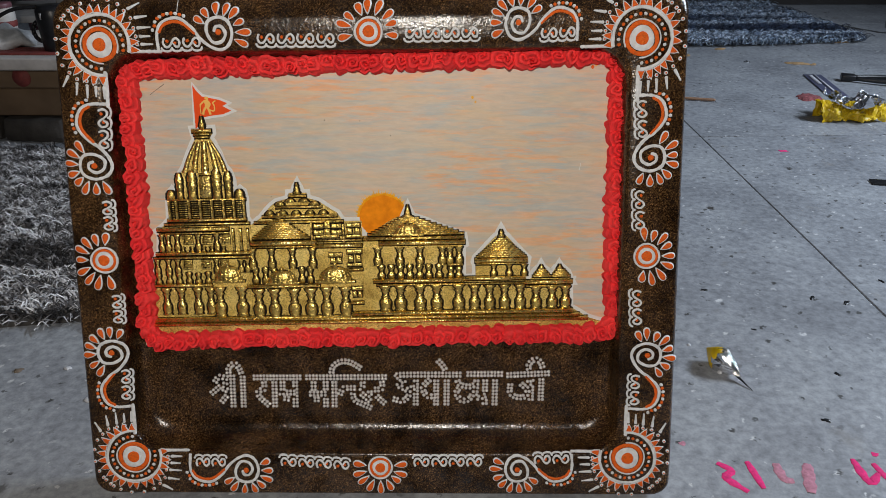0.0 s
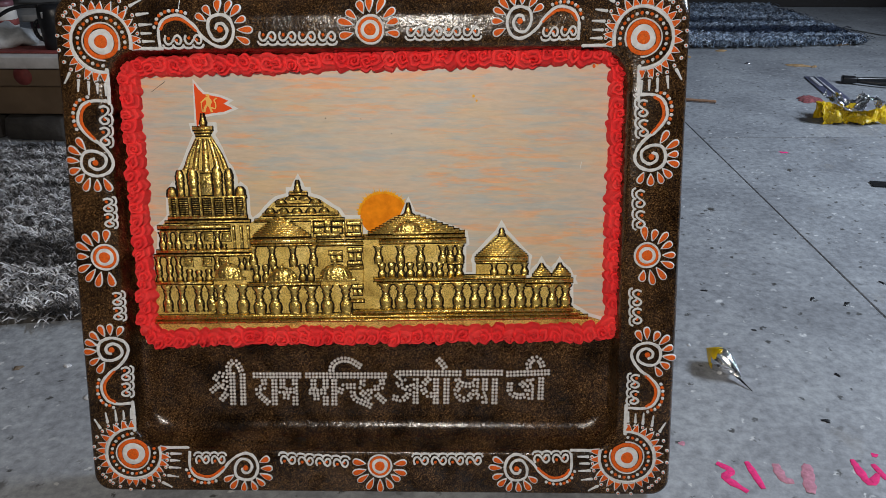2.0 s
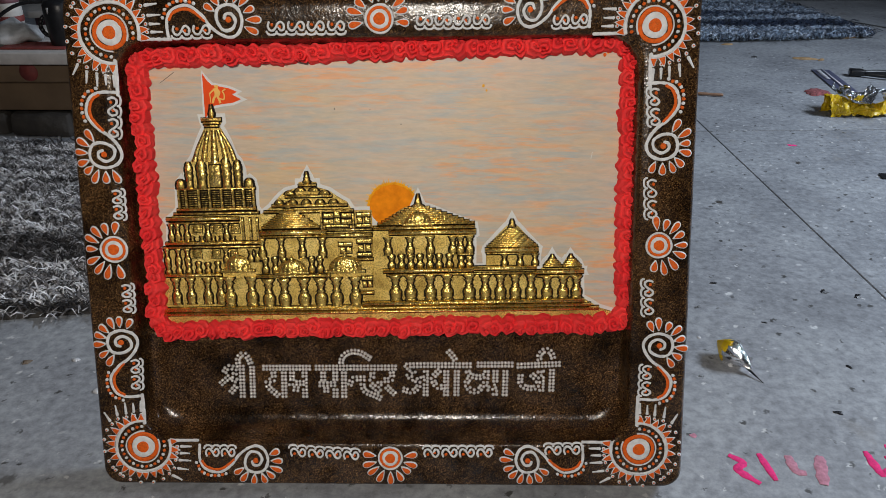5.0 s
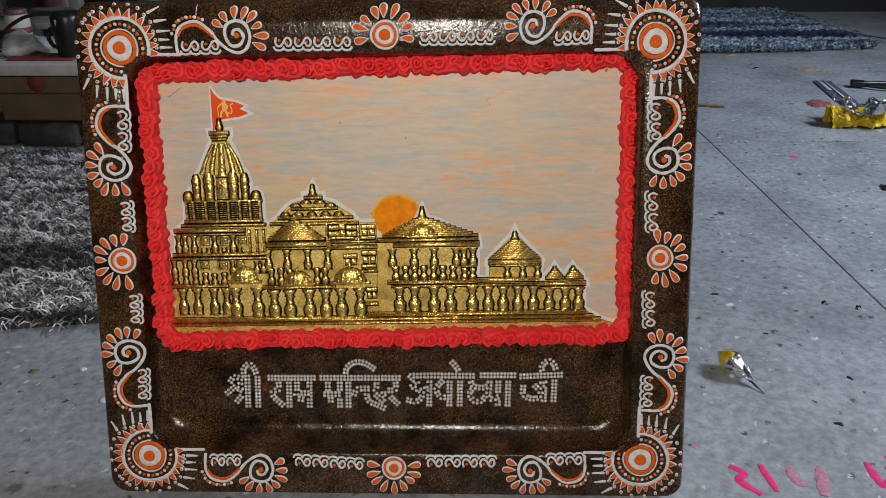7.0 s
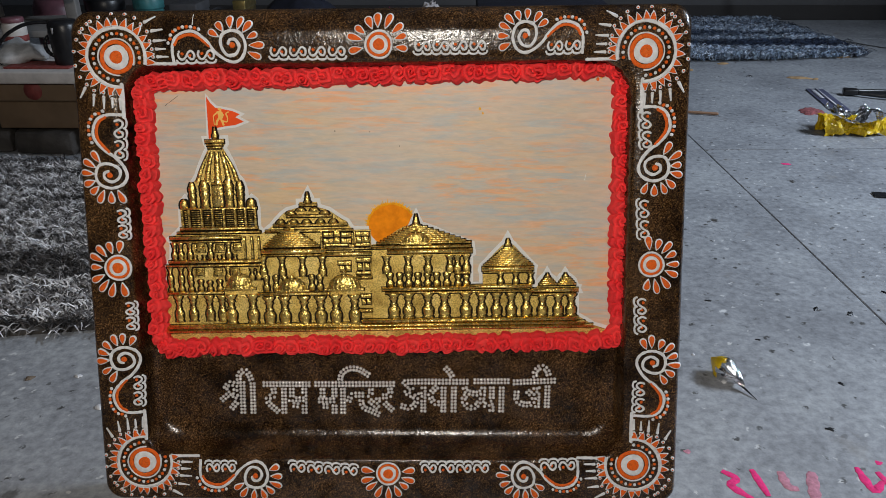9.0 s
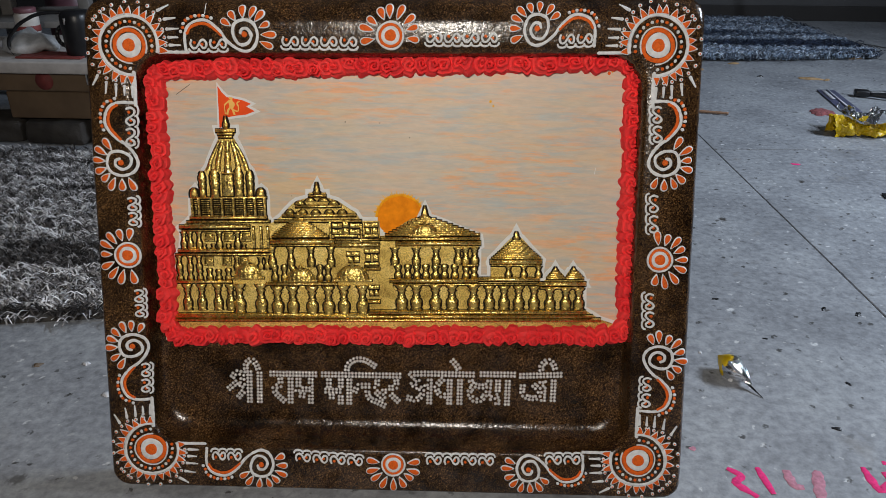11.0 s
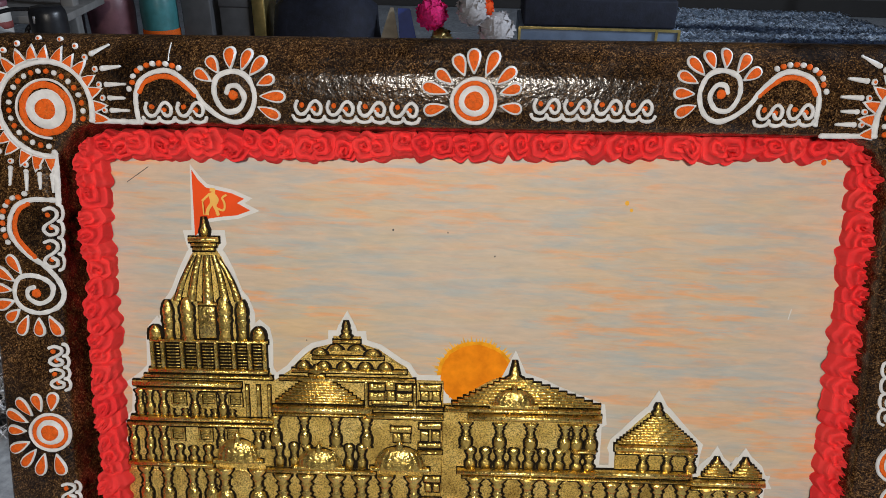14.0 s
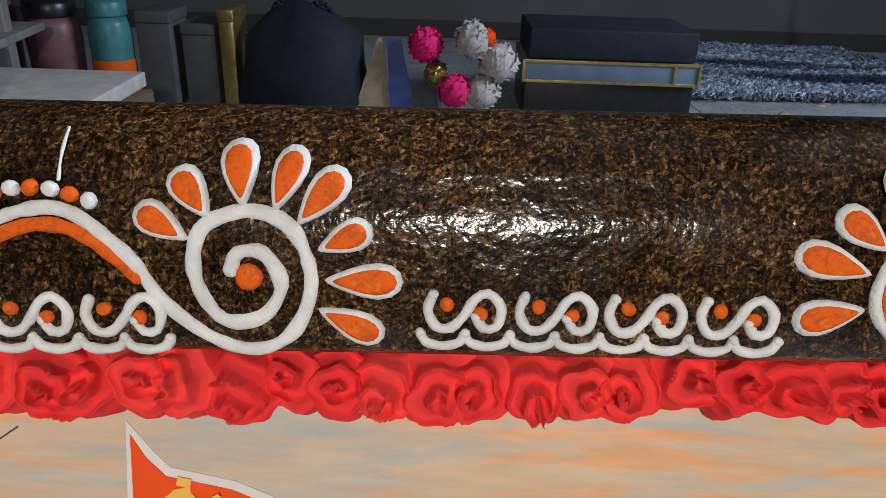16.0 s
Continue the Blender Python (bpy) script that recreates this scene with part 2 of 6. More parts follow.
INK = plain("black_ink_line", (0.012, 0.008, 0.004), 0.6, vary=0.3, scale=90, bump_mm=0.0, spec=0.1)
GROUT = plain("dark_joint", (0.07, 0.07, 0.07), 0.9, vary=0.3, scale=60)
WALL_PAINT, WALL_DARK = material("wall_paint", plaster((0.10, 0.10, 0.105))), material("dark_wall_paint", plaster((0.105, 0.105, 0.11)))
SKIRTING = material("skirting_paint", plaster((0.040, 0.037, 0.036)))
CEILING_PAINT = material("ceiling_paint", plaster((0.38, 0.38, 0.38)))


# ---- mesh helpers ----
class Geo:
    """Vertices and faces gathered for one mesh, with a material slot for each face."""
    def __init__(self):
        self.v, self.f, self.m = [], [], []

    def add(self, verts, faces, slot=0):
        n = len(self.v)
        self.v += [tuple(p) for p in verts]
        self.f += [tuple(n + i for i in f) for f in faces]
        self.m += [slot] * len(faces)
        return self

    def mesh(self, name, mats, smooth=True):
        me = bpy.data.meshes.new(name)
        me.from_pydata(self.v, [], self.f)
        for m in mats if isinstance(mats, (list, tuple)) else [mats]:
            me.materials.append(m)
        me.polygons.foreach_set("material_index", self.m)
        me.polygons.foreach_set("use_smooth", [smooth] * len(self.f))
        me.update()
        return me


def part(name, geo, mats, parent=None, label="", smooth=True, m=None):
    me = geo if isinstance(geo, bpy.types.Mesh) else geo.mesh(name, mats, smooth)
    ob = new(name, me)
    if parent:
        ob.parent = parent
    if m is not None:
        ob.matrix_basis = m
    return tagged(ob, label=label)


def thing(name, label, category, m=None, group="", kind=""):
    ob = new(name)
    ob.empty_display_size = 0.05
    if m is not None:
        ob.matrix_basis = m
    return tagged(ob, label, category, group, kind)


def box(g, x0, x1, y0, y1, z0, z1, bevel=0.0, slot=0, m=None):
    """A box with chamfered edges."""
    if bevel <= 0:
        vs = [Vector((x, y, z)) for z in (z0, z1) for y in (y0, y1) for x in (x0, x1)]
        fs = [(0, 2, 3, 1), (4, 5, 7, 6), (0, 1, 5, 4), (2, 6, 7, 3), (0, 4, 6, 2), (1, 3, 7, 5)]
    else:
        bm = bmesh.new()
        bmesh.ops.create_cube(bm, size=1.0)
        for v in bm.verts:
            v.co = Vector(((x0 + x1) / 2 + v.co.x * (x1 - x0), (y0 + y1) / 2 + v.co.y * (y1 - y0), (z0 + z1) / 2 + v.co.z * (z1 - z0)))
        bmesh.ops.bevel(bm, geom=bm.edges[:], offset=bevel, segments=2, affect="EDGES", profile=0.6)
        bm.verts.index_update()
        vs, fs = [v.co.copy() for v in bm.verts], [tuple(v.index for v in f.verts) for f in bm.faces]
        bm.free()
    if m is not None:
        vs = [m @ v for v in vs]
    return g.add(vs, fs, slot)


def lathe(g, profile, n=16, slot=0, m=None, flat=1.0, arc=360.0):
    """Turns (radius, height) pairs about z; flat squeezes y; an arc below 360 leaves it open."""
    closed = arc >= 360
    cols = n if closed else n + 1
    vs = []
    for r, h in profile:
        for i in range(cols):
            a = radians(arc) * i / n
            vs.append(Vector((r * math.cos(a), r * math.sin(a) * flat, h)))
    fs = []
    for j in range(len(profile) - 1):
        for i in range(n):
            k = (i + 1) % cols
            fs.append((j * cols + i, j * cols + k, (j + 1) * cols + k, (j + 1) * cols + i))
    if closed:
        fs.append(tuple(range(cols))[::-1])
        fs.append(tuple((len(profile) - 1) * cols + i for i in range(cols)))
    if m is not None:
        vs = [m @ v for v in vs]
    return g.add(vs, fs, slot)


def prism(g, pts, z0, z1, slot=0, bevel=0.0):
    """A flat outline raised from z0 to z1, its upper edge drawn in by bevel."""
    n = len(pts)
    area = sum(pts[i][0] * pts[(i + 1) % n][1] - pts[(i + 1) % n][0] * pts[i][1] for i in range(n))
    if area < 0:
        pts = pts[::-1]
    inner = grow(pts, -bevel) if bevel else pts
    zm = z1 - bevel if bevel else z1
    vs = [(x, y, z0) for x, y in pts] + [(x, y, zm) for x, y in pts] + [(x, y, z1) for x, y in inner]
    fs = [(i, (i + 1) % n, n + (i + 1) % n, n + i) for i in range(n)]
    if bevel:
        fs += [(n + i, n + (i + 1) % n, 2 * n + (i + 1) % n, 2 * n + i) for i in range(n)]
    fs.append(tuple(range(2 * n, 3 * n)))
    return g.add(vs, fs, slot)


def grow(pts, d):
    """An outline (anticlockwise) moved outwards by d, corner by corner."""
    out, n = [], len(pts)
    for i in range(n):
        p, a, b = Vector(pts[i]), Vector(pts[i - 1]), Vector(pts[(i + 1) % n])
        e1, e2 = (p - a).normalized(), (b - p).normalized()
        n1, n2 = Vector((e1.y, -e1.x)), Vector((e2.y, -e2.x))
        s = n1 + n2
        k = s.length_squared
        s = s * (2 / k) if k > 0.6 else s.normalized() * 1.6
        out.append((p.x + s.x * d, p.y + s.y * d))
    return out


def curve(pts, step):
    """A smooth line through the points, with marks about a step apart."""
    p = [Vector(q).to_2d() for q in pts]
    p = [p[0] * 2 - p[1]] + p + [p[-1] * 2 - p[-2]]
    out = []
    for i in range(1, len(p) - 2):
        a, b, c, d = p[i - 1:i + 3]
        n = max(2, int((c - b).length / step))
        for k in range(n):
            t = k / n
            out.append(0.5 * (2 * b + (c - a) * t + (2 * a - 5 * b + 4 * c - d) * t * t + (3 * b - a - 3 * c + d) * t ** 3))
    return out + [p[-2]]

# ---- the room ----
def setting(name, g, mat, label, smooth=False):
    return tagged(part(name, g, mat, smooth=smooth), label, name.split("_")[0], kind="structure")


X0, X1, Y0, Y1, HIGH = -3.0, 3.2, -4.0, 3.25, 2.8
setting("wall_north", box(Geo(), X0, X1, Y1, Y1 + 0.15, 0, HIGH), WALL_DARK, "grey painted wall above a dark skirting")
setting("baseboard", box(Geo(), X0, X1, Y1 - 0.012, Y1, 0.0005, 0.072, 0.003), SKIRTING, "low dark brown painted skirting board along the wall")
setting("wall_south", box(Geo(), X0, X1, Y0 - 0.15, Y0, 0, HIGH), WALL_PAINT, "plain pale grey plastered wall")
setting("wall_west", box(Geo(), X0 - 0.15, X0, Y0 - 0.15, Y1 + 0.15, 0, HIGH), WALL_PAINT, "plain pale grey plastered wall")
setting("wall_east", box(Geo(), X1, X1 + 0.15, Y0 - 0.15, Y1 + 0.15, 0, HIGH), WALL_PAINT, "plain pale grey plastered wall")
setting("ceiling", box(Geo(), X0 - 0.15, X1 + 0.15, Y0 - 0.15, Y1 + 0.15, HIGH, HIGH + 0.12), CEILING_PAINT, "plain white ceiling")
floor = setting("floor", box(Geo(), X0 - 0.15, X1 + 0.15, Y0 - 0.15, Y1 + 0.15, -0.12, -0.004), GROUT, "worn grey speckled slab floor with narrow dark joints")

# ---- the plaque ----
plaque = thing("decorative_plaque", "dark brown leaning plaque with gold temple relief and red clay roses", "wall art",
               pose(0, -0.0362, 0.0009, 73.8, 0, 0))
LEFT, RIGHT, LOW, HIGH_EDGE = -0.3070, 0.3015, 0.001, 0.5142      # outer edge
IN_L, IN_R, IN_B, IN_T = -0.2590, 0.2425, 0.0535, 0.4612          # mouth of the recess
DEEP = -0.0305
ROLL = 0.018                                                      # radius of the rolled top edge


def warp(u, v):
    """The board is not quite square: its right side runs a little high and leans in."""
    return (u - max(u, 0) * (0.008 + 0.0315 * (v - 0.049) / 0.4195), 0.9855 * v + 0.0076 + 0.0127 * u)


def round_box(u, v, l, r, b, t, rad):
    """Distance from a rounded rectangle, negative inside."""
    qx, qy = abs(u - (l + r) / 2) - (r - l) / 2 + rad, abs(v - (b + t) / 2) - (t - b) / 2 + rad
    return math.hypot(max(qx, 0), max(qy, 0)) + min(max(qx, qy), 0) - rad


def face_w(u, v):
    """Height of the rounded border face."""
    d = -round_box(u, v, LEFT, RIGHT, LOW, HIGH_EDGE, 0.018)
    e = round_box(u, v, IN_L, IN_R, IN_B, IN_T, 0.032)
    s = max(0.0, min(1.0, d / max(1e-6, d + e)))
    dt = HIGH_EDGE - v
    roll = ROLL - math.sqrt(max(0.0, ROLL ** 2 - (ROLL - dt) ** 2)) if dt < ROLL else 0.0
    return 0.0022 * 4 * s * (1 - s) - 0.0012 * max(0.0, 1 - d / 0.006) - roll


def ring_of(l, r, b, t, rad, w, per=7, side=12):
    """A rounded rectangle as one ring of points at height w."""
    out = []
    for cx, cy, a0 in ((r - rad, t - rad, 0), (l + rad, t - rad, 90), (l + rad, b + rad, 180), (r - rad, b + rad, 270)):
        arc = [(cx + rad * math.cos(radians(a0 + 90 * i / per)), cy + rad * math.sin(radians(a0 + 90 * i / per))) for i in range(per + 1)]
        out.append(arc)
    pts = []
    for i in range(4):
        pts += out[i]
        a, b2 = Vector(out[i][-1]), Vector(out[(i + 1) % 4][0])
        pts += [tuple(a.lerp(b2, k / side)) for k in range(1, side)]
    return [(*warp(x, y), w + 0.0004 * noise.noise(Vector((x * 30, y * 30, w * 50)))) for x, y in pts]


def border_ring(f, w, rad):
    k = lambda a, b: a + (b - a) * f
    return ring_of(k(LEFT, IN_L), k(RIGHT, IN_R), k(LOW, IN_B), k(HIGH_EDGE, IN_T), rad, w)


def frame_board():
    g = Geo()
    rings = [ring_of(LEFT + 0.002, RIGHT - 0.002, LOW, HIGH_EDGE - 0.002, 0.016, -0.035), ring_of(LEFT, RIGHT, LOW, HIGH_EDGE, 0.017, -0.020)]
    for k in range(1, 9):
        a = math.pi / 2 * k / 8
        top, side = ROLL * (1 - math.cos(a)), 0.007 * (1 - math.cos(a))
        rings.append(ring_of(LEFT + side, RIGHT - side, LOW + side, HIGH_EDGE - top, 0.018, -0.018 + 0.0005 * k / 8 + 0.018 * math.sin(a)))
    for f in (0.40, 0.50, 0.60, 0.70, 0.80, 0.93):
        rings.append(border_ring(f, 0.0022 * 4 * f * (1 - f), 0.018 + 0.014 * f))
    rings += [border_ring(0.97, -0.0008, 0.032), border_ring(1.0, -0.004, 0.032)]
    for s, low, w in ((0.001, 0.0018, -0.012), (0.002, 0.0048, -0.019), (0.003, 0.0085, -0.0245), (0.005, 0.0135, -0.0285), (0.009, 0.020, DEEP), (0.014, 0.028, DEEP - 0.0004)):
        rings.append(ring_of(IN_L + s, IN_R - s, IN_B + low, IN_T - s, 0.032, w))
    n = len(rings[0])
    faces = []
    for j in range(len(rings) - 1):
        faces += [(j * n + i, j * n + (i + 1) % n, (j + 1) * n + (i + 1) % n, (j + 1) * n + i) for i in range(n)]
    last = (len(rings) - 1) * n
    faces.append(tuple(last + i for i in range(n)))
    faces.append(tuple(range(n))[::-1])
    return g.add([p for r in rings for p in r], faces)


part("frame", frame_board(), BROWN, plaque, "dark brown varnished chipboard with a rounded raised border")

BOARD = -0.0275
part("picture_board", prism(Geo(), [(-0.250, 0.163), (0.240, 0.178), (0.234, 0.4625), (-0.2485, 0.4500)], DEEP - 0.0002, BOARD), SKY, plaque,
     "painted orange and pale blue sunset sky", smooth=False)


# ---- relief painting ----
def ribbon(g, pts, width, height, T, slot=0, jitter=0.18, step=1.3, taper=None):
    """A squeezed bead of paint along a line given in motif millimetres."""
    c = curve(pts, step)
    c = [Vector(q) for q in c]
    n = len(c)
    sec = 6
    first, verts, faces = 0, [], []
    seed = random.random() * 50
    for i, p in enumerate(c):
        d = (c[min(i + 1, n - 1)] - c[max(i - 1, 0)])
        d = d.normalized() if d.length > 1e-9 else Vector((1, 0))
        nrm = Vector((-d.y, d.x))
        k = 1 + jitter * noise.noise(Vector((i * 0.45 + seed, seed, 0))) * 1.6
        if taper:
            k *= taper[0] + (taper[1] - taper[0]) * i / max(1, n - 1)
        for s in range(sec + 1):
            a = math.pi * s / sec
            q = p + nrm * (math.cos(a) * width / 2 * k)
            u, v = T(q.x, q.y)
            verts.append((*warp(u, v), face_w(u, v) + (math.sin(a) * height * (0.8 + 0.2 * k) - 0.25) / 1000))
    for i in range(n - 1):
        for s in range(sec):
            a, b = i * (sec + 1) + s, (i + 1) * (sec + 1) + s
            faces.append((a, a + 1, b + 1, b))
    g.add(verts, faces, slot)
    for p in (c[0], c[-1]):
        k = taper[0 if p is c[0] else 1] if taper else 1
        blob(g, p.x, p.y, width / 2 * k, height * 0.95, T, slot)
    return g


def blob(g, x, y, r, h, T, slot=0, n=10):
    """A round drop of paint."""
    u, v = T(x, y)
    verts = []
    turn = random.random() * 6
    for rr, hh in ((1.0, -0.25), (0.93, 0.45), (0.68, 0.82)):
        for i in range(n):
            a = math.tau * i / n
            j = 1 + 0.07 * math.sin(2 * a + turn)
            q = T(x + r * rr * j * math.cos(a), y + r * rr * j * math.sin(a))
            verts.append((*warp(*q), face_w(u, v) + hh * h / 1000))
    verts.append((*warp(u, v), face_w(u, v) + h / 1000))
    faces = [(j * n + i, j * n + (i + 1) % n, (j + 1) * n + (i + 1) % n, (j + 1) * n + i) for j in range(2) for i in range(n)]
    faces += [(2 * n + i, 2 * n + (i + 1) % n, 3 * n) for i in range(n)]
    return g.add(verts, faces, slot)


def outline_shape(g, pts, h, T, slot, lift=0.0):
    """A closed patch of paint, domed towards its middle."""
    n = len(pts)
    c = sum((Vector(p) for p in pts), Vector((0, 0))) / n
    cu, cv = T(c.x, c.y)
    verts = []
    for s, hh in ((1.0, -0.3), (0.95, 0.55 * h), (0.7, h), (0.4, h)):
        for p in pts:
            q = c + (Vector(p) - c) * s
            u, v = T(q.x, q.y)
            verts.append((*warp(u, v), face_w(u, v) + (lift + hh) / 1000))
    verts.append((*warp(cu, cv), face_w(cu, cv) + (lift + h) / 1000))
    faces = [(j * n + i, j * n + (i + 1) % n, (j + 1) * n + (i + 1) % n, (j + 1) * n + i) for j in range(3) for i in range(n)]
    faces += [(3 * n + i, 3 * n + (i + 1) % n, 4 * n) for i in range(n)]
    return g.add(verts, faces, slot)


def teardrop(x, y, angle, r0, r1, wide, grow_by=0.0):
    """A drop-shaped outline that points at (x, y) from r1 down to r0."""
    out = []
    ln = r1 - r0
    d = Vector((math.cos(radians(angle)), math.sin(radians(angle))))
    nrm = Vector((-d.y, d.x))
    for k in range(16):
        a = math.tau * k / 16
        s = 0.5 - 0.5 * math.cos(a)
        w = math.sin(a) * (0.25 + 0.75 * s ** 0.9) * wide / 2
        w += math.copysign(grow_by, math.sin(a)) * min(1, abs(math.sin(a)) * 2)
        along = r0 - grow_by + s * (ln + 2 * grow_by)
        out.append((x + d.x * along + nrm.x * w, y + d.y * along + nrm.y * w))
    return out


def petal(x, y, angle, r0, r1, wide, T, parent):
    j = lambda a: a * random.uniform(0.93, 1.07)
    angle += random.uniform(-2.5, 2.5)
    r1, wide = j(r1), j(wide)
    g = Geo()
    outline_shape(g, teardrop(x, y, angle, r0, r1, wide), 1.3, T, 0)
    outline_shape(g, teardrop(x, y, angle, r0 + 1.8, r1 - 1.3, wide * 0.72), 0.35, T, 1, lift=1.25)
    part("petal", g, [WHITE, ORANGE], parent)


def circle(x, y, r, a0=0, a1=360, n=28, wob=0.02):
    s = random.random() * 6
    return [(x + r * (1 + wob * math.sin(3 * a + s)) * math.cos(a), y + r * (1 + wob * math.sin(3 * a + s)) * math.sin(a))
            for a in (radians(a0 + (a1 - a0) * i / n) for i in range(n + 1))]


def disc_pts(x, y, r, n=22):
    return circle(x, y, r, n=n, wob=0.03)[:-1]


def corner_motif(T):
    """A sun wheel: discs and rings, a dotted ring, an open outer ring with teeth, and rays of dots and strokes."""
    g = Geo()
    outline_shape(g, disc_pts(0, 0, 12.0), 0.7, T, 0)
    outline_shape(g, disc_pts(0, 0, 6.3), 0.5, T, 1, lift=0.7)
    ribbon(g, circle(0, 0, 14.2), 4.2, 0.9, T, 1)
    ribbon(g, circle(0, 0, 17.3, -25, 275), 1.7, 1.1, T, 0)
    ribbon(g, circle(0, 0, 28.0, -13, 274), 3.2, 1.4, T, 0)
    ribbon(g, [(27.0, -6.2), (40, -6.5), (57, -6.7)], 3.2, 1.3, T, 0)
    ob = part("corner_motif", g, [WHITE, ORANGE], plaque, "white and orange relief-painted sun wheel")
    for k in range(24):
        a = radians(-14 + 283 * k / 23)
        part("dot", blob(Geo(), 22.2 * math.cos(a), 22.2 * math.sin(a), 1.7, 1.2, T), WHITE if k % 2 else ORANGE, ob)
    for k in range(21):
        a = -9 + 278 * k / 20 + random.uniform(-1.5, 1.5)
        c, s = math.cos(radians(a)), math.sin(radians(a))
        tip, hw = random.uniform(37.5, 40.0), 3.9
        tri = [(29 * c - s * hw, 29 * s + c * hw), (29 * c, 29 * s), (29 * c + s * hw, 29 * s - c * hw), ((tip - 4) * c + s * hw * 0.55, (tip - 4) * s - c * hw * 0.55),
               (tip * c, tip * s), ((tip - 4) * c - s * hw * 0.55, (tip - 4) * s + c * hw * 0.55)][::-1]
        g = Geo()
        outline_shape(g, tri, 0.8, T, 0)
        m = Vector((32.0 * c, 32.0 * s))
        outline_shape(g, [tuple(m + (Vector(p) - m) * 0.76) for p in tri], 0.35, T, 1, lift=0.8)
        part("tooth", g, [WHITE, ORANGE], ob)
    rays = [(35.5, 0.0, 50, 0.0), (35.0, 7.2, 48, 7.3), (33.5, 14.8, 49, 15.4), (31.5, 23.7, 46, 25.5), (25.5, 30.5, 38, 38)]
    spots = [(18.5, 37), (7.5, 41), (-6, 41.5), (-17, 38), (-27, 31.5), (-34, 24)]
    for mirror in (False, True):
        for x, y, x1, y1 in rays:
            d = Vector((x1 - x, y1 - y)).normalized()
            p, q = (x, y), (Vector((x, y)) + d * 4.2, Vector((x1, y1)))
            pts = [p, tuple(q[0]), tuple(q[1])]
            if mirror:
                pts = [(-b, -a) for a, b in pts]
            if not all(inside(*T(*k)) for k in pts):
                continue
            g = Geo()
            blob(g, *pts[0], 1.9, 1.1, T, 0)
            blob(g, *pts[0], 1.1, 1.5, T, 1)
            ribbon(g, pts[1:], 3.2, 1.2, T, 0, taper=(1.0, 0.5))
            part("ray_stroke", g, [WHITE, ORANGE], ob)
        for x, y in spots:
            x, y = (-y, -x) if mirror else (x, y)
            if inside(*T(x, y)) and not (mirror and x == y):
                g = blob(Geo(), x, y, 1.9, 1.1, T, 0)
                blob(g, x, y, 1.1, 1.5, T, 1)
                part("dot", g, [WHITE, ORANGE], ob)
    return ob


def inside(u, v):
    return LEFT + 0.004 < u < RIGHT - 0.004 and LOW + 0.004 < v < HIGH_EDGE - 0.004


def scrolls(count, x0, length, y0, T, high=8.4):
    """A row of small S scrolls over a scalloped line, with orange eyes."""
    g = Geo()
    n = count * 2
    for i in range(n):
        xa, xb = x0 + length * i / n, x0 + length * (i + 1) / n
        f = lambda k: xa + (xb - xa) * k
        ribbon(g, [(f(0.0), y0 + 3.0), (f(0.12), y0 + 1.0), (f(0.5), y0 + 0.1), (f(0.88), y0 + 1.0), (f(1.0), y0 + 3.0)], 2.2, 1.1, T, 0, step=1.0)
    base = part("scalloped_line", g, WHITE, plaque, "white scalloped line of relief paint")
    w = length / count
    for i in range(count):
        g = Geo()
        x = x0 + w * (i + 0.5) + random.uniform(-0.4, 0.4)
        h = high * 0.5
        yc = y0 + 3.4 + h
        s = [(-0.85, 0.95), (-0.98, 0.55), (-0.75, 0.12), (-0.35, 0.10), (0.0, 0.45), (0.25, 0.85), (0.60, 1.0), (0.95, 0.65), (0.85, 0.15), (0.50, 0.10), (0.30, 0.40)]
        s = [(x + px * w * 0.42, yc - h + py * high) for px, py in s]
        ribbon(g, s, 2.3, 1.2, T, 0, step=1.0)
        blob(g, x - 0.48 * w * 0.42, yc - h + 0.70 * high, 1.6, 1.0, T, 1)
        blob(g, x + 0.42 * w * 0.42, yc - h + 0.48 * high, 1.6, 1.0, T, 1)
        part("scroll", g, [WHITE, ORANGE], base, "white S scroll with orange eyes")


def spiral_motif(T):
    """An arch with an orange band that runs out into a spiral, with a fan of petals and a string of dots."""
    g = Geo()
    line = [(55.5, -9), (55.3, 6.2), (59.6, 16.6), (69.3, 21.4), (79, 20.7), (90, 11.7), (97, 2.1), (106.5, -5.5), (116.2, -8.3), (124.5, -3.5), (128, 7.6), (123.8, 18.6),
            (114.8, 22), (105.2, 18), (103.8, 7.6), (109.3, -1.4), (117.6, -0.7), (121.7, 6.3), (118.1, 13.1), (112.7, 13.1), (111.2, 9.4)]
    ribbon(g, line, 3.3, 1.0, T, 0)
    ribbon(g, [(57.8, 9), (61.5, 14.6), (70, 18.2), (78.5, 17.4), (86.5, 12.2), (91.6, 7.5)], 3.2, 0.9, T, 1)
    outline_shape(g, disc_pts(115.0, 8.0, 3.0, 12), 0.9, T, 1)
    ob = part("spiral_motif", g, [WHITE, ORANGE], plaque, "white spiral with an orange-banded arch")
    for k in range(8):
        petal(115.4, 7.6, 147 - 24.6 * k, 15.2, 29.8, 10.6, T, ob)
    dots = [(51.6, 10.6), (53.8, 14.5), (54.4, 18.2), (56.9, 21.4), (59.2, 23), (62.8, 24.8), (66.5, 25.8), (70.4, 26), (74.5, 25.8), (78.5, 24.8), (82.4, 23.5)]
    for k, (x, y) in enumerate(dots):
        part("dot", blob(Geo(), x, y, 1.8, 1.3, T), ORANGE if k % 2 else WHITE, ob)
    return ob


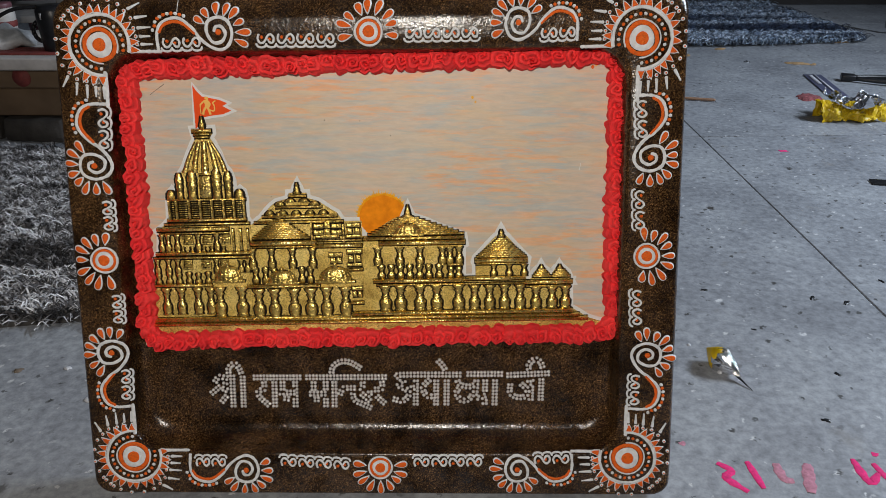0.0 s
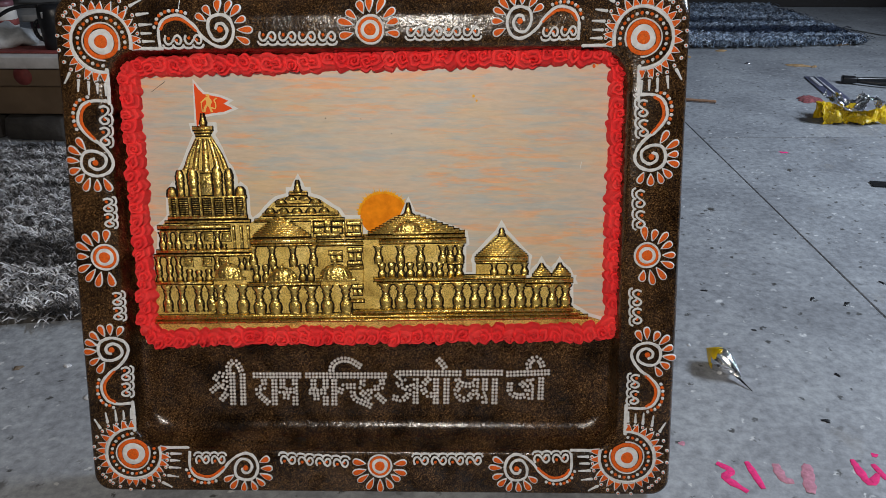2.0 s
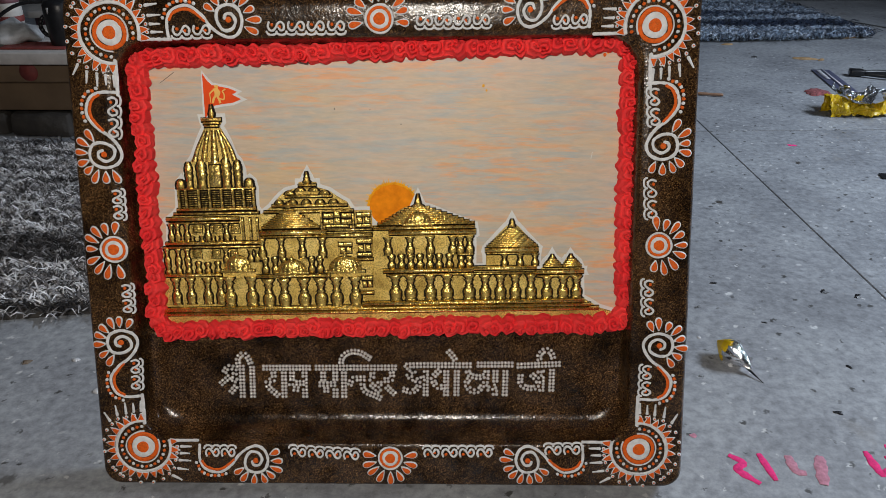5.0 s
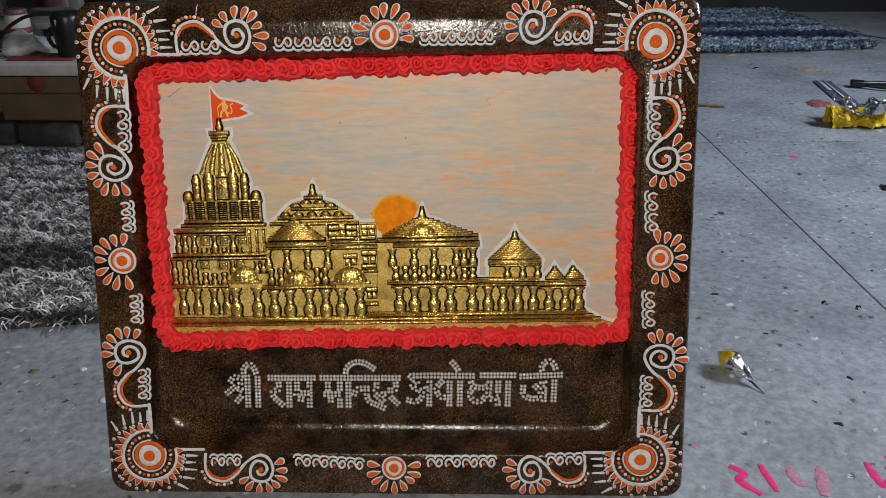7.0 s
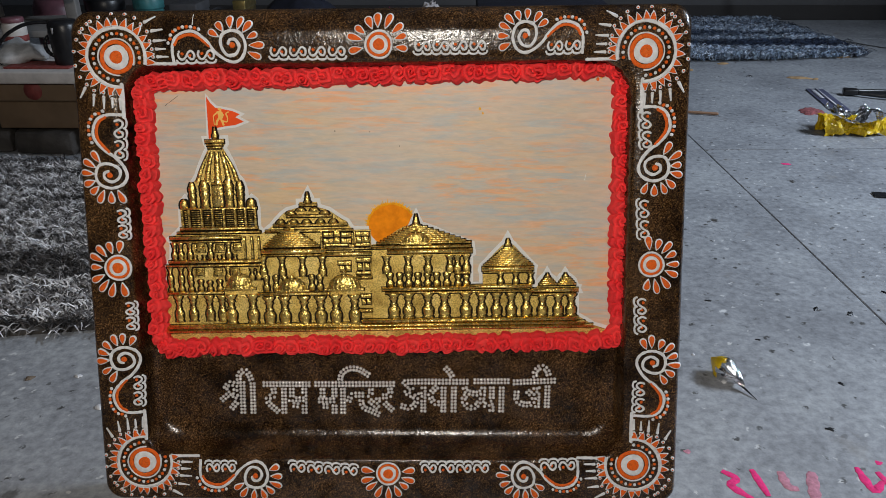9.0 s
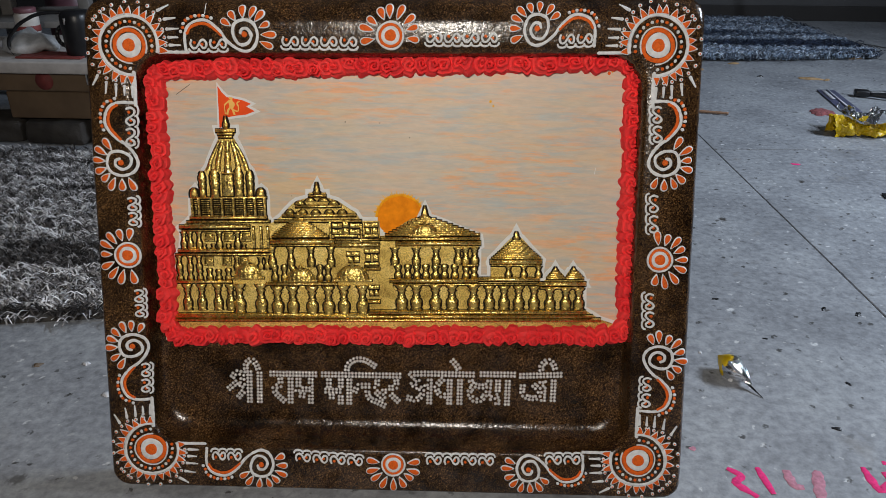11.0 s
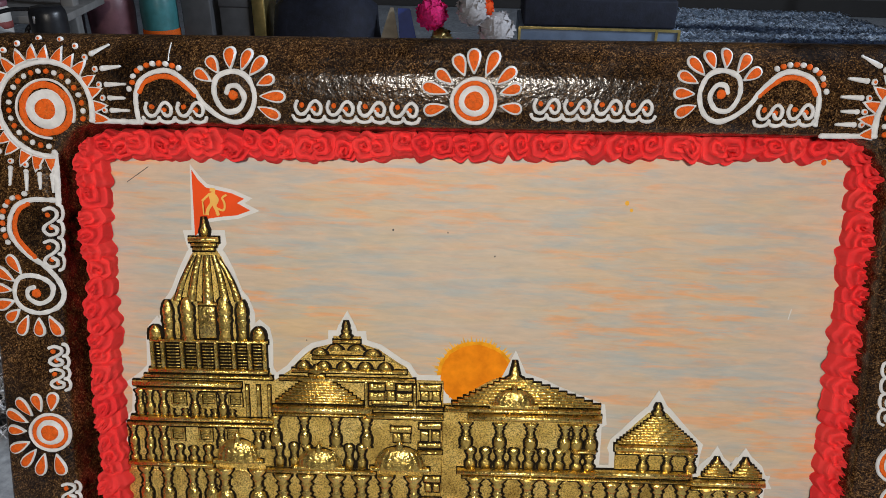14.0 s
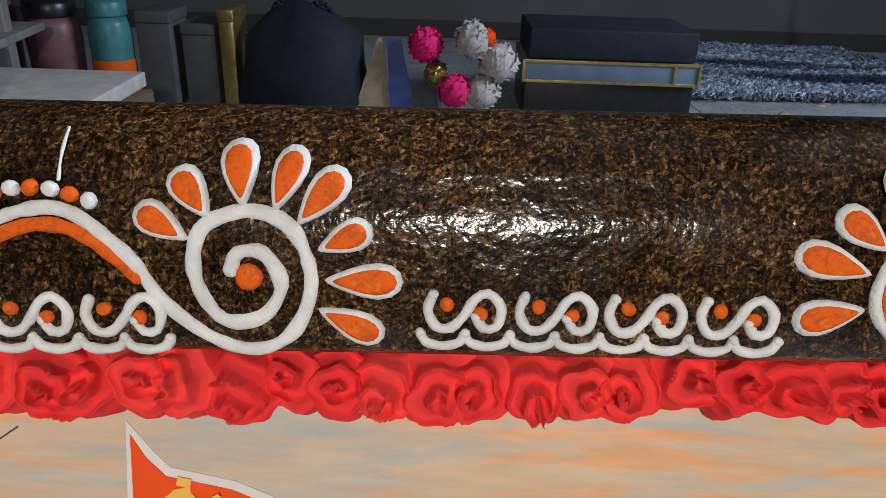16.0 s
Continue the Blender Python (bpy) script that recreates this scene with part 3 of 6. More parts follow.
def flower_motif(T):
    """Rings round a disc with nine petals in a fan."""
    g = Geo()
    outline_shape(g, disc_pts(0, 0, 9.4), 0.7, T, 0)
    outline_shape(g, disc_pts(0, 0, 5.8), 0.5, T, 1, lift=0.7)
    ribbon(g, circle(0, 0, 10.4), 3.0, 0.9, T, 1)
    ribbon(g, circle(0, 0, 13.0), 2.4, 1.3, T, 0)
    ob = part("flower_motif", g, [WHITE, ORANGE], plaque, "white and orange ringed flower with nine petals")
    for k in range(9):
        petal(0, 0, 190 - 25 * k, 15.4, 31.4, 11.2, T, ob)
    return ob


def place(cx, cy, ax, ay, bx, by, off=0.0):
    """Motif millimetres to board metres: x runs along (ax, ay), y along (bx, by)."""
    return lambda x, y: (cx + (x * ax + (y + off) * bx) / 1000, cy + (x * ay + (y + off) * by) / 1000)


CORNERS = {"top_left": (-0.2592, 0.4685, 1, 1), "top_right": (0.2544, 0.4682, -1, 1), "bottom_left": (-0.2590, 0.0477, 1, -1), "bottom_right": (0.2538, 0.0477, -1, -1)}
for cx, cy, sx, sy in CORNERS.values():
    corner_motif(place(cx, cy, sx, 0, 0, sy))
    T = place(cx, cy, 0, -sy, -sx, 0)
    part("border_bar", ribbon(Geo(), [(26, -2.5), (40, -2.7), (57, -2.4)], 3.8, 1.0, T, 0), WHITE, plaque)

for cx, cy, ax, ay, bx, by, k in (
    (-0.2580, 0.4709, 1, 0, 0, 1, 0.969),
    (0.2449, 0.4763, -1, 0, 0, 1, 0.941),
    (-0.2545, 0.0406, 1, 0, 0, -1, 0.982),
    (0.2492, 0.0417, -1, 0, 0, -1, 0.943),
    (-0.2658, 0.4684, 0, -1, -1, 0, 0.994),
    (-0.2652, 0.0490, 0, 1, -1, 0, 0.986),
    (0.2587, 0.4705, 0, -1, 1, 0, 0.980),
    (0.2628, 0.0487, 0, 1, 1, 0, 0.963),
):
    spiral_motif(place(cx, cy, ax * k, ay * k, bx * k, by * k))

for cx, cy, ax, ay, bx, by, k in ((-0.0068, 0.4776, 1, 0, 0, 1, 0.97), (-0.0016, 0.0361, 1, 0, 0, -1, 0.92), (-0.2724, 0.2597, 0, 1, -1, 0, 0.97), (0.2662, 0.2617, 0, 1, 1, 0, 0.93)):
    flower_motif(place(cx, cy, ax * k, ay * k, bx * k, by * k))

for count, length, cx, cy, ax, ay, bx, by in (
    (4, 73.7, -0.1117, 0.4644, 1.000, -0.006, 0, 1),
    (4, 72.7, 0.0271, 0.4676, 1.000, 0.000, 0, 1),
    (4, 73.6, -0.1066, 0.0502, 0.999, -0.054, 0, -1),
    (4, 73.0, 0.0323, 0.0498, 1.000, 0.007, 0, -1),
    (2, 37.9, -0.2010, 0.4616, 1.000, 0.015, 0, 1),
    (2, 34.5, 0.1572, 0.4661, 1.000, 0.031, 0, 1),
    (2, 33.2, -0.1952, 0.0493, 1.000, 0.005, 0, -1),
    (2, 38.7, 0.1571, 0.0529, 1.000, 0.025, 0, -1),
    (2, 41.6, -0.2541, 0.4106, -0.042, -0.999, -1, 0),
    (2, 33.9, -0.2528, 0.1444, -0.052, -0.999, -1, 0),
    (2, 36.6, 0.2484, 0.4125, 0.063, -0.998, 1, 0),
    (2, 33.7, 0.2515, 0.1394, -0.007, -1.000, 1, 0),
    (2, 31.2, -0.2574, 0.3203, 0.000, -1.000, -1, 0),
    (2, 30.8, -0.2557, 0.2243, -0.015, -1.000, -1, 0),
    (2, 40.4, 0.2491, 0.3276, 0.047, -0.999, 1, 0),
    (2, 38.2, 0.2498, 0.2280, 0.045, -0.999, 1, 0),
):
    scrolls(count, 0, length, 0, place(cx, cy, ax, ay, bx, by))

T = place(0, 0, 1, 0, 0, 1)
part("paint_drip", ribbon(Geo(), [(-184.3, 508.2), (-184.2, 504.3), (-184.2, 497.8)], 0.6, 0.35, T, 0, jitter=0.6), WHITE, plaque, "thin whitish drip of paint")

# ---- clay roses round the picture ----
def rose_mesh(seed):
    """A clay rose: one rolled sheet whose lip winds inwards, laid over itself petal by petal."""
    rnd = random.Random(seed)
    n, rows = 36, 42
    turns, start = rnd.uniform(2.7, 3.3), rnd.uniform(0, 1)
    breaks = [rnd.uniform(0, math.tau) for _ in range(4)]
    verts = [(0, 0, 0.80)]
    for j in range(1, rows + 1):
        r = j / rows
        for i in range(n):
            a = math.tau * i / n
            wave = 0.5 + 0.5 * math.sin(3 * a + breaks[0] + r * 5)
            phase = (r ** 0.85) * turns + start - a / math.tau + 0.10 * math.sin(2 * a + breaks[1])
            f = phase - math.floor(phase)
            lip = (f ** 3.2) * (1 - max(0.0, f - 0.92) / 0.08) * (0.70 + 0.5 * wave)
            dome = 0.80 - 0.62 * r ** 1.7
            edge = 1 + 0.07 * math.sin(4 * a + breaks[2]) + 0.05 * math.sin(7 * a + breaks[3])
            z = dome * (0.86 + 0.14 * math.cos(a - breaks[2])) + 0.36 * lip * (1 - 0.35 * r) - (0.30 * max(0.0, r - 0.90) / 0.10 + 0.1 * (r > 0.99))
            verts.append((r * edge * math.cos(a), r * edge * math.sin(a), max(z, -0.04)))
    faces = [(0, 1 + i, 1 + (i + 1) % n) for i in range(n)]
    faces += [(1 + j * n + i, 1 + (j + 1) * n + i, 1 + (j + 1) * n + (i + 1) % n, 1 + j * n + (i + 1) % n) for j in range(rows - 1) for i in range(n)]
    return Geo().add(verts, faces).mesh("clay_rose", ROSE)


ROSES = [rose_mesh(k) for k in range(9)]


def rose_row(a, b, count, skip_ends=0):
    a, b = Vector(a), Vector(b)
    for i in range(skip_ends, count - skip_ends):
        p = a.lerp(b, i / (count - 1)) + Vector((random.uniform(-1, 1), random.uniform(-1, 1))) * 0.0010
        if not skip_ends and i in (0, count - 1):
            p += (Vector((0.0, 0.312)) - p).normalized() * 0.0065      # the ring is rounded at its corners
        s = random.uniform(0.0092, 0.0112)
        m = pose(p.x, p.y, BOARD - 0.0002 + random.uniform(0, 0.0016), random.uniform(-12, 12), random.uniform(-12, 12), random.uniform(0, 360))
        part("clay_rose", random.choice(ROSES), ROSE, plaque, m=m @ Matrix.Diagonal((s, s * random.uniform(0.94, 1.14), 0.0205, 1)))


rose_row((-0.2470, 0.4440), (0.2290, 0.4595), 42)
rose_row((-0.2440, 0.1690), (0.2355, 0.1835), 42)
rose_row((-0.2470, 0.4450), (-0.2440, 0.1690), 25, 1)
rose_row((0.2290, 0.4605), (0.2355, 0.1835), 25, 1)

# ---- gold temple relief ----
mm = 0.001
relief = part("temple_relief", Geo().add([], []), GOLD, plaque, "embossed gold foil temple with towers, domes and colonnades", m=pose(0, 0, 0, 0, 0, 1.6))

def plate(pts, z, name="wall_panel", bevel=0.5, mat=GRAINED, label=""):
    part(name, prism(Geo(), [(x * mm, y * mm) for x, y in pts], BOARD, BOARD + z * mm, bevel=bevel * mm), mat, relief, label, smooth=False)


def halo(pts, by=3.6):
    n = len(pts)
    area = sum(pts[i][0] * pts[(i + 1) % n][1] - pts[(i + 1) % n][0] * pts[i][1] for i in range(n))
    p = pts if area > 0 else pts[::-1]
    k = len(HALOS)
    HALOS.append(1)
    part("paper_edge", prism(Geo(), [(x * mm, y * mm) for x, y in grow(p, by)], BOARD - 0.0002, BOARD + 0.00035 + k * 0.00003), HALO, relief, "white cut paper edge", smooth=False)


HALOS = []
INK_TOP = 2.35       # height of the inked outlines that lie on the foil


def ledge(u0, u1, v, h=3.0, z=3.0, name="ledge", slope=0.0):
    """A moulding: half-round, or flat with a narrow bevel for roof courses and blocks."""
    g = Geo()
    power = {"roof_course": 0.45, "block": 0.3, "pilaster": 0.22}.get(name, 0.6)
    n, ln = 8, (u1 - u0) * mm
    verts = []
    for x, k in ((0, 0.0), (0, 0.7), (min(0.6 * mm, ln * 0.2), 1.0), (ln - min(0.6 * mm, ln * 0.2), 1.0), (ln, 0.7), (ln, 0.0)):
        for i in range(n + 1):
            a = math.pi * i / n
            verts.append((x, -math.cos(a) * h / 2 * mm * (0.9 + 0.1 * k), (INK_TOP - 0.2 + (z * 1.25 - INK_TOP + 0.6) * math.sin(a) ** power * k) * mm))
    g.add(verts, [(j * (n + 1) + i, (j + 1) * (n + 1) + i, (j + 1) * (n + 1) + i + 1, j * (n + 1) + i + 1) for j in range(5) for i in range(n)])
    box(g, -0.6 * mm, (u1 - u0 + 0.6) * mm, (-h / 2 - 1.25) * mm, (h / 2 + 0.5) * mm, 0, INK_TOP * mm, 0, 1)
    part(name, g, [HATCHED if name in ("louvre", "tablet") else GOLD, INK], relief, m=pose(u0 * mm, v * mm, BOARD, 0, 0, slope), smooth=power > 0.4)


def turned(name, profile, u, v, z=1.2, flat=0.45, n=12):
    """A half-round turned piece that stands up the board."""
    z += 1.0
    g = lathe(Geo(), [(r * mm, h * mm) for r, h in profile], n, flat=flat, m=pose(0, 0, 0, -90, 0, 0))
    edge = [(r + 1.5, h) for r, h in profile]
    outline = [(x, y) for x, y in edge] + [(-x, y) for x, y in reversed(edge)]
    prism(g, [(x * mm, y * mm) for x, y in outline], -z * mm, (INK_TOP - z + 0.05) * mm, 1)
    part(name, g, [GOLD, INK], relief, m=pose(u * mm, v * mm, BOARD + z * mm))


def column(u, v0, v1, r=2.2, z=1.4):
    h = v1 - v0
    shape = ((1.30, 0), (1.30, 0.06), (1.0, 0.09), (1.28, 0.16), (1.35, 0.35), (1.05, 0.45), (0.6, 0.5), (0.9, 0.55), (0.55, 0.6), (0.6, 0.72), (1.0, 0.77), (0.65, 0.83), (1.3, 0.93), (1.45, 1.0))
    turned("column", [(r * a, h * k) for a, k in shape], u, v0, z)


def baluster(u, v0, v1, r=1.5, z=1.3):
    h = v1 - v0
    turned("baluster", [(r, 0), (r * 1.1, h * 0.3), (r * 0.55, h * 0.45), (r * 0.6, h * 0.62), (r * 1.0, h * 0.75), (r * 0.9, h * 0.92), (r * 0.2, h)], u, v0, z)


def dome(u, v, half, h, z=2.6):
    g = Geo()
    n, rows = 28, 7
    verts, faces = [], []
    for j in range(rows + 1):
        t = j / rows * math.pi / 2
        for i in range(n + 1):
            a = math.pi * i / n
            rib = 1 + 0.055 * math.cos(a * 18)
            rr = half * math.cos(t) ** 0.8 * rib
            verts.append((rr * math.cos(a) * mm, h * 0.72 * math.sin(t) * mm, rr * math.sin(a) * 0.34 * mm))
    faces = [(j * (n + 1) + i, j * (n + 1) + i + 1, (j + 1) * (n + 1) + i + 1, (j + 1) * (n + 1) + i) for j in range(rows) for i in range(n)]
    g.add(verts, faces)
    lathe(g, [(half * 0.22 * mm, h * 0.66 * mm), (half * 0.1 * mm, h * 0.78 * mm), (half * 0.17 * mm, h * 0.85 * mm), (0.1 * mm, h * mm)], 10, m=pose(0, 0, 0.6 * mm, -90, 0, 0))
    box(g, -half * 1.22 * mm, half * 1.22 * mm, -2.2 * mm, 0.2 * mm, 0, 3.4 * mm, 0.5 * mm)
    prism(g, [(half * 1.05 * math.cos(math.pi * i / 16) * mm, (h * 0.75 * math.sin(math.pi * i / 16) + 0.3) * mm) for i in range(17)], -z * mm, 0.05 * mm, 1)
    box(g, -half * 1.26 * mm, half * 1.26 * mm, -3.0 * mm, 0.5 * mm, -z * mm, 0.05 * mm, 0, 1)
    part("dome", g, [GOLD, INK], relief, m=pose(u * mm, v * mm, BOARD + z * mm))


def niche(u, v, w, h, z=1.8):
    """A window: a raised frame round a sunken field."""
    g = Geo()
    t = 1.1
    for x0, x1, y0, y1 in ((-w / 2, w / 2, h / 2 - t, h / 2), (-w / 2, w / 2, -h / 2, -h / 2 + t), (-w / 2, -w / 2 + t, -h / 2 + t, h / 2 - t), (w / 2 - t, w / 2, -h / 2 + t, h / 2 - t)):
        box(g, x0 * mm, x1 * mm, y0 * mm, y1 * mm, 0, z * mm + 0.6 * mm, 0.25 * mm)
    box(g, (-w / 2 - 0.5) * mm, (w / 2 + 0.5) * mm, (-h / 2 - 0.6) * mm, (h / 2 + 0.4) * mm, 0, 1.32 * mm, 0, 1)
    box(g, (-w / 2 + t + 0.5) * mm, (w / 2 - t - 0.5) * mm, (-h / 2 + t + 0.5) * mm, (h / 2 - t - 0.5) * mm, 0, 1.75 * mm, 0.2 * mm)
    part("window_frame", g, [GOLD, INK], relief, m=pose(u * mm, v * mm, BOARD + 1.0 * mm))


def arch(u, v, w, h, z=1.2):
    """A cusped arch moulding between two columns."""
    g = Geo()
    n = 12
    verts, faces = [], []
    for i in range(n + 1):
        a = math.pi * i / n
        for r, zz in ((1.0, 0.0), (0.95, 1.0), (0.80, 1.1), (0.74, 0.0)):
            verts.append((w / 2 * r * math.cos(a) * mm, h * r * math.sin(a) ** 0.8 * mm, (z + zz) * mm))
    faces = [(i * 4 + j, (i + 1) * 4 + j, (i + 1) * 4 + j + 1, i * 4 + j + 1) for i in range(n) for j in range(3)]
    part("arch", g.add(verts, faces), GOLD, relief, m=pose(u * mm, v * mm, BOARD))


def stepped_roof(u0, u1, v0, apex_u, v1, steps, flat=4.0, z0=3.2):
    """Courses that draw in step by step towards a flat top."""
    dv = (v1 - v0) / steps
    for k in range(steps):
        f = k / steps
        a, b = u0 + (apex_u - flat - u0) * f, u1 + (apex_u + flat - u1) * f
        ledge(a, b, v0 + dv * (k + 0.5), dv * 1.02, z0 - 1.3 * f, "roof_course")

# outlines of the embossed sheet
low = [(-209.0, 301.6), (-213.5, 296.9), (-221.7, 291.0), (-219.0, 287.4), (-220.9, 269.5), (-228.0, 262.3), (-229.0, 233.2), (-232.3, 181.3), (-130.4, 181.5), (-124.5, 295.9), (-127.8, 301.2)]
mid = [(-207.9, 300.4), (-206.7, 325.1), (-205.2, 329.7), (-202.6, 332.6), (-200.5, 329.1), (-198.5, 323.3), (-139.6, 322.9), (-137.4, 329.3), (-133.2, 332.7), (-129.8, 329.8), (-128.4, 322.3), (-129.0, 300.0)]
spire = [(-197.4, 322.7), (-197.2, 334.3), (-195.2, 345.9), (-190.7, 351.1), (-187.4, 356.3), (-181.9, 368.8), (-175.9, 380.2), (-173.4, 383.6), (-175.4, 388.1), (-176.3, 392.7), (-156.5, 393.0), (-156.2, 388.5), (-159.4, 384.0), (-156.2, 378.9), (-151.6, 368.6),
         (-147.1, 355.4), (-142.7, 350.1), (-139.7, 340.9), (-139.6, 322.3)]
north = [(-131.6, 181.5), (-125.8, 294.7), (-121.5, 297.6), (-114.1, 302.9), (-108.5, 309.3), (-102.4, 315.1), (-97.5, 318.6), (-84.5, 322.0), (-84.3, 327.2), (-66.2, 327.1), (-65.8, 321.9), (-54.3, 318.3), (-48.6, 314.2), (-41.8, 309.5), (-36.6, 306.6),
         (-32.7, 300.1), (-29.9, 297.8), (-11.8, 297.7), (-14.1, 181.7)]
hall = [(-14.7, 181.7), (-12.2, 281.8), (-6.3, 282.4), (-1.6, 285.9), (6.1, 290.6), (13.8, 295.8), (21.4, 299.9), (29.0, 301.6), (42.9, 300.3), (53.8, 296.2), (62.5, 292.1), (71.1, 288.5), (79.8, 285.0), (90.8, 280.8), (91.9, 271.4), (89.0, 269.7), (88.4, 236.4), (88.8, 181.9)]
gallery = [(87.7, 181.9), (87.8, 237.0), (151.9, 236.9), (153.6, 232.7), (199.4, 232.7), (197.3, 225.5), (197.8, 203.3), (201.3, 202.1), (208.4, 197.8), (215.5, 193.0), (228.4, 188.8), (228.6, 182.1)]
kiosk = [(101.8, 235.2), (101.8, 250.1), (100.6, 253.1), (101.8, 257.2), (106.4, 261.9), (114.5, 270.8), (122.6, 278.9), (134.1, 278.9), (143.4, 268.3), (151.0, 260.0), (155.1, 255.9), (154.0, 250.0), (153.0, 235.1)]
cupola = [(151.4, 229.7), (158.8, 235.7), (161.1, 241.1), (164.5, 244.6), (172.0, 244.6), (176.7, 241.0), (178.5, 237.5), (180.2, 241.0), (183.0, 245.2), (190.5, 245.2), (195.2, 241.0), (198.2, 233.9), (200.0, 230.3)]
pin = [(-80.9, 324.9), (-77.6, 333.0), (-75.1, 338.7), (-73.0, 332.9), (-70.4, 324.8)]
hall_tip = [(29.0, 299.2), (35.0, 313.7), (40.6, 299.2)]
kiosk_tip = [(123.1, 277.8), (128.3, 287.1), (133.5, 277.7)]
tips = [[(165.1, 243.4), (168.5, 249.4), (172.0, 243.4)], [(183.6, 244.0), (186.9, 249.3), (190.5, 244.0)]]
for outline in [low, mid, spire, north, hall, gallery, kiosk, cupola, pin, hall_tip, kiosk_tip] + tips:
    halo(outline)
for outline, z, name in ((low, 2.0, "tower_base"), (mid, 1.6, "tower_stage"), (spire, 2.2, "spire"), (north, 1.7, "side_hall"), (hall, 1.9, "main_hall"), (gallery, 1.6, "gallery"), (kiosk, 1.8, "pavilion"), (cupola, 1.9, "cupola")):
    plate(outline, z, name, 0.9 if name == "spire" else 0.5)

# spire: curved ribs, cap and finial
for (ub, vb), (ut, vt), r0, r1, bow in (((-186.7, 349.9), (-173.0, 380.2), 2.4, 1.2, 1.5), ((-177.3, 349.3), (-170.1, 380.7), 3.0, 1.6, 0.8), ((-166.3, 348.0), (-165.4, 380.7), 3.8, 2.0, 0.0), ((-155.0, 350.2), (-160.8, 380.6), 2.8, 1.5, 0.8), ((-146.3, 349.6), (-158.0, 378.9), 2.4, 1.2, 1.7)):
    g = Geo()
    n = 14
    verts = []
    for j in range(n + 1):
        t = j / n
        u = ub + (ut - ub) * t + math.copysign(bow, ub - ut) * math.sin(math.pi * t) * 1.0
        rr = (r0 + (r1 - r0) * t) * (1 + 0.08 * math.sin(t * 17 + ub))
        for i in range(7):
            a = math.pi * i / 6
            verts.append(((u + rr * math.cos(a)) * mm, (vb + (vt - vb) * t) * mm, BOARD + (1.6 + rr * 0.75 * math.sin(a)) * mm))
    g.add(verts, [(j * 7 + i, j * 7 + i + 1, (j + 1) * 7 + i + 1, (j + 1) * 7 + i) for j in range(n) for i in range(6)])
    for side in (-1, 1):
        strip = [((ub + (ut - ub) * j / n + math.copysign(bow, ub - ut) * math.sin(math.pi * j / n) + side * (r0 + (r1 - r0) * j / n)) * mm, (vb + (vt - vb) * j / n) * mm) for j in range(n + 1)]
        g.add([(x + d * 0.4 * mm, y, BOARD + 2.28 * mm) for x, y in strip for d in (-1, 1)], [(2 * j, 2 * j + 1, 2 * j + 3, 2 * j + 2) for j in range(n)], 1)
    part("spire_rib", g, [GOLD, INK], relief)
ledge(-176.4, -156.7, 390.9, 3.4, 4.0, "cap")
ledge(-174.9, -158.6, 387.5, 2.2, 3.4, "cap")
ledge(-173.9, -159.9, 384.6, 2.0, 3.0, "cap")
turned("finial", [(1.6, 0), (2.4, 2), (2.6, 4), (1.5, 7), (1.2, 9), (0.4, 13)], -165.8, 392.6, 1.5)
for (u, v), wide, top in (((-193.8, 323.2), 3.6, 27), ((-180.8, 323.2), 4.8, 29), ((-156.0, 323.0), 4.8, 30), ((-144.3, 322.9), 3.4, 28)):
    turned("turret", [(wide * 0.95, 0), (wide * 0.8, top * 0.14), (wide * 0.85, top * 0.40), (wide * 1.02, top * 0.46), (wide * 0.92, top * 0.53), (wide * 0.82, top * 0.57), (wide * 1.0, top * 0.64),
                      (wide * 0.98, top * 0.78), (wide * 0.7, top * 0.86), (wide * 0.72, top * 0.9), (wide * 0.25, top)], u, v, 1.2, 0.5)
ledge(-172.7, -160.4, 348.0, 1.8, 3.0)
ledge(-172.9, -161.8, 335.3, 22, 2.4, "tablet")
for u, v in ((-203.3, 322.7), (-133.7, 322.3)):
    turned("corner_cap", [(4.3, 0), (4.2, 4.5), (3.6, 7.5), (2.0, 9.5), (0.5, 10.5)], u, v, 1.0)
STAGE = [u for u, v in ((-205.8, 313.3), (-198.6, 313.3), (-185.6, 313.2), (-174.4, 313.2), (-162.5, 313.1), (-150.7, 313.0), (-140.1, 313.0), (-130.1, 312.9))]
for u in STAGE:
    ledge(u - 1.2, u + 1.2, 313.1, 20, 3.2, "pilaster")
for ua, ub in zip(STAGE, STAGE[1:]):
    for j in range(8):
        ledge(ua + 2.2, ub - 2.2, 304.3 + 2.2 * j, 0.9, 1.95, "louvre")

# tower floors: mouldings, windows, columns, railing knobs and an arcade
for u0, u1, v, h, z in ((-206.9, -127.8, 322.5, 1.8, 3.0), (-208.9, -128.3, 302.0, 2.8, 4.0), (-212.8, -125.6, 297.8, 2.0, 3.2), (-220.9, -146.6, 292.6, 3.6, 4.2), (-218.3, -147.4, 288.4, 1.4, 2.8), (-224.0, -126.0, 267.5, 3.0, 4.2), (-227.3, -126.2, 263.3, 2.0, 3.2),
                        (-228.3, -168.5, 234.4, 2.8, 3.8)):
    ledge(u0, u1, v, h, z)
for u, v0, v1 in ((-217.2, 269.5, 287.4), (-210.6, 269.4, 287.4), (-201.1, 269.4, 287.3), (-179.6, 269.3, 287.2), (-160.5, 269.3, 287.1), (-223.8, 246.0, 261.7), (-212.4, 245.9, 261.6), (-202.8, 245.9, 261.6), (-162.6, 245.8, 261.5)):
    column(u, v0, v1, 2.0, 1.3)
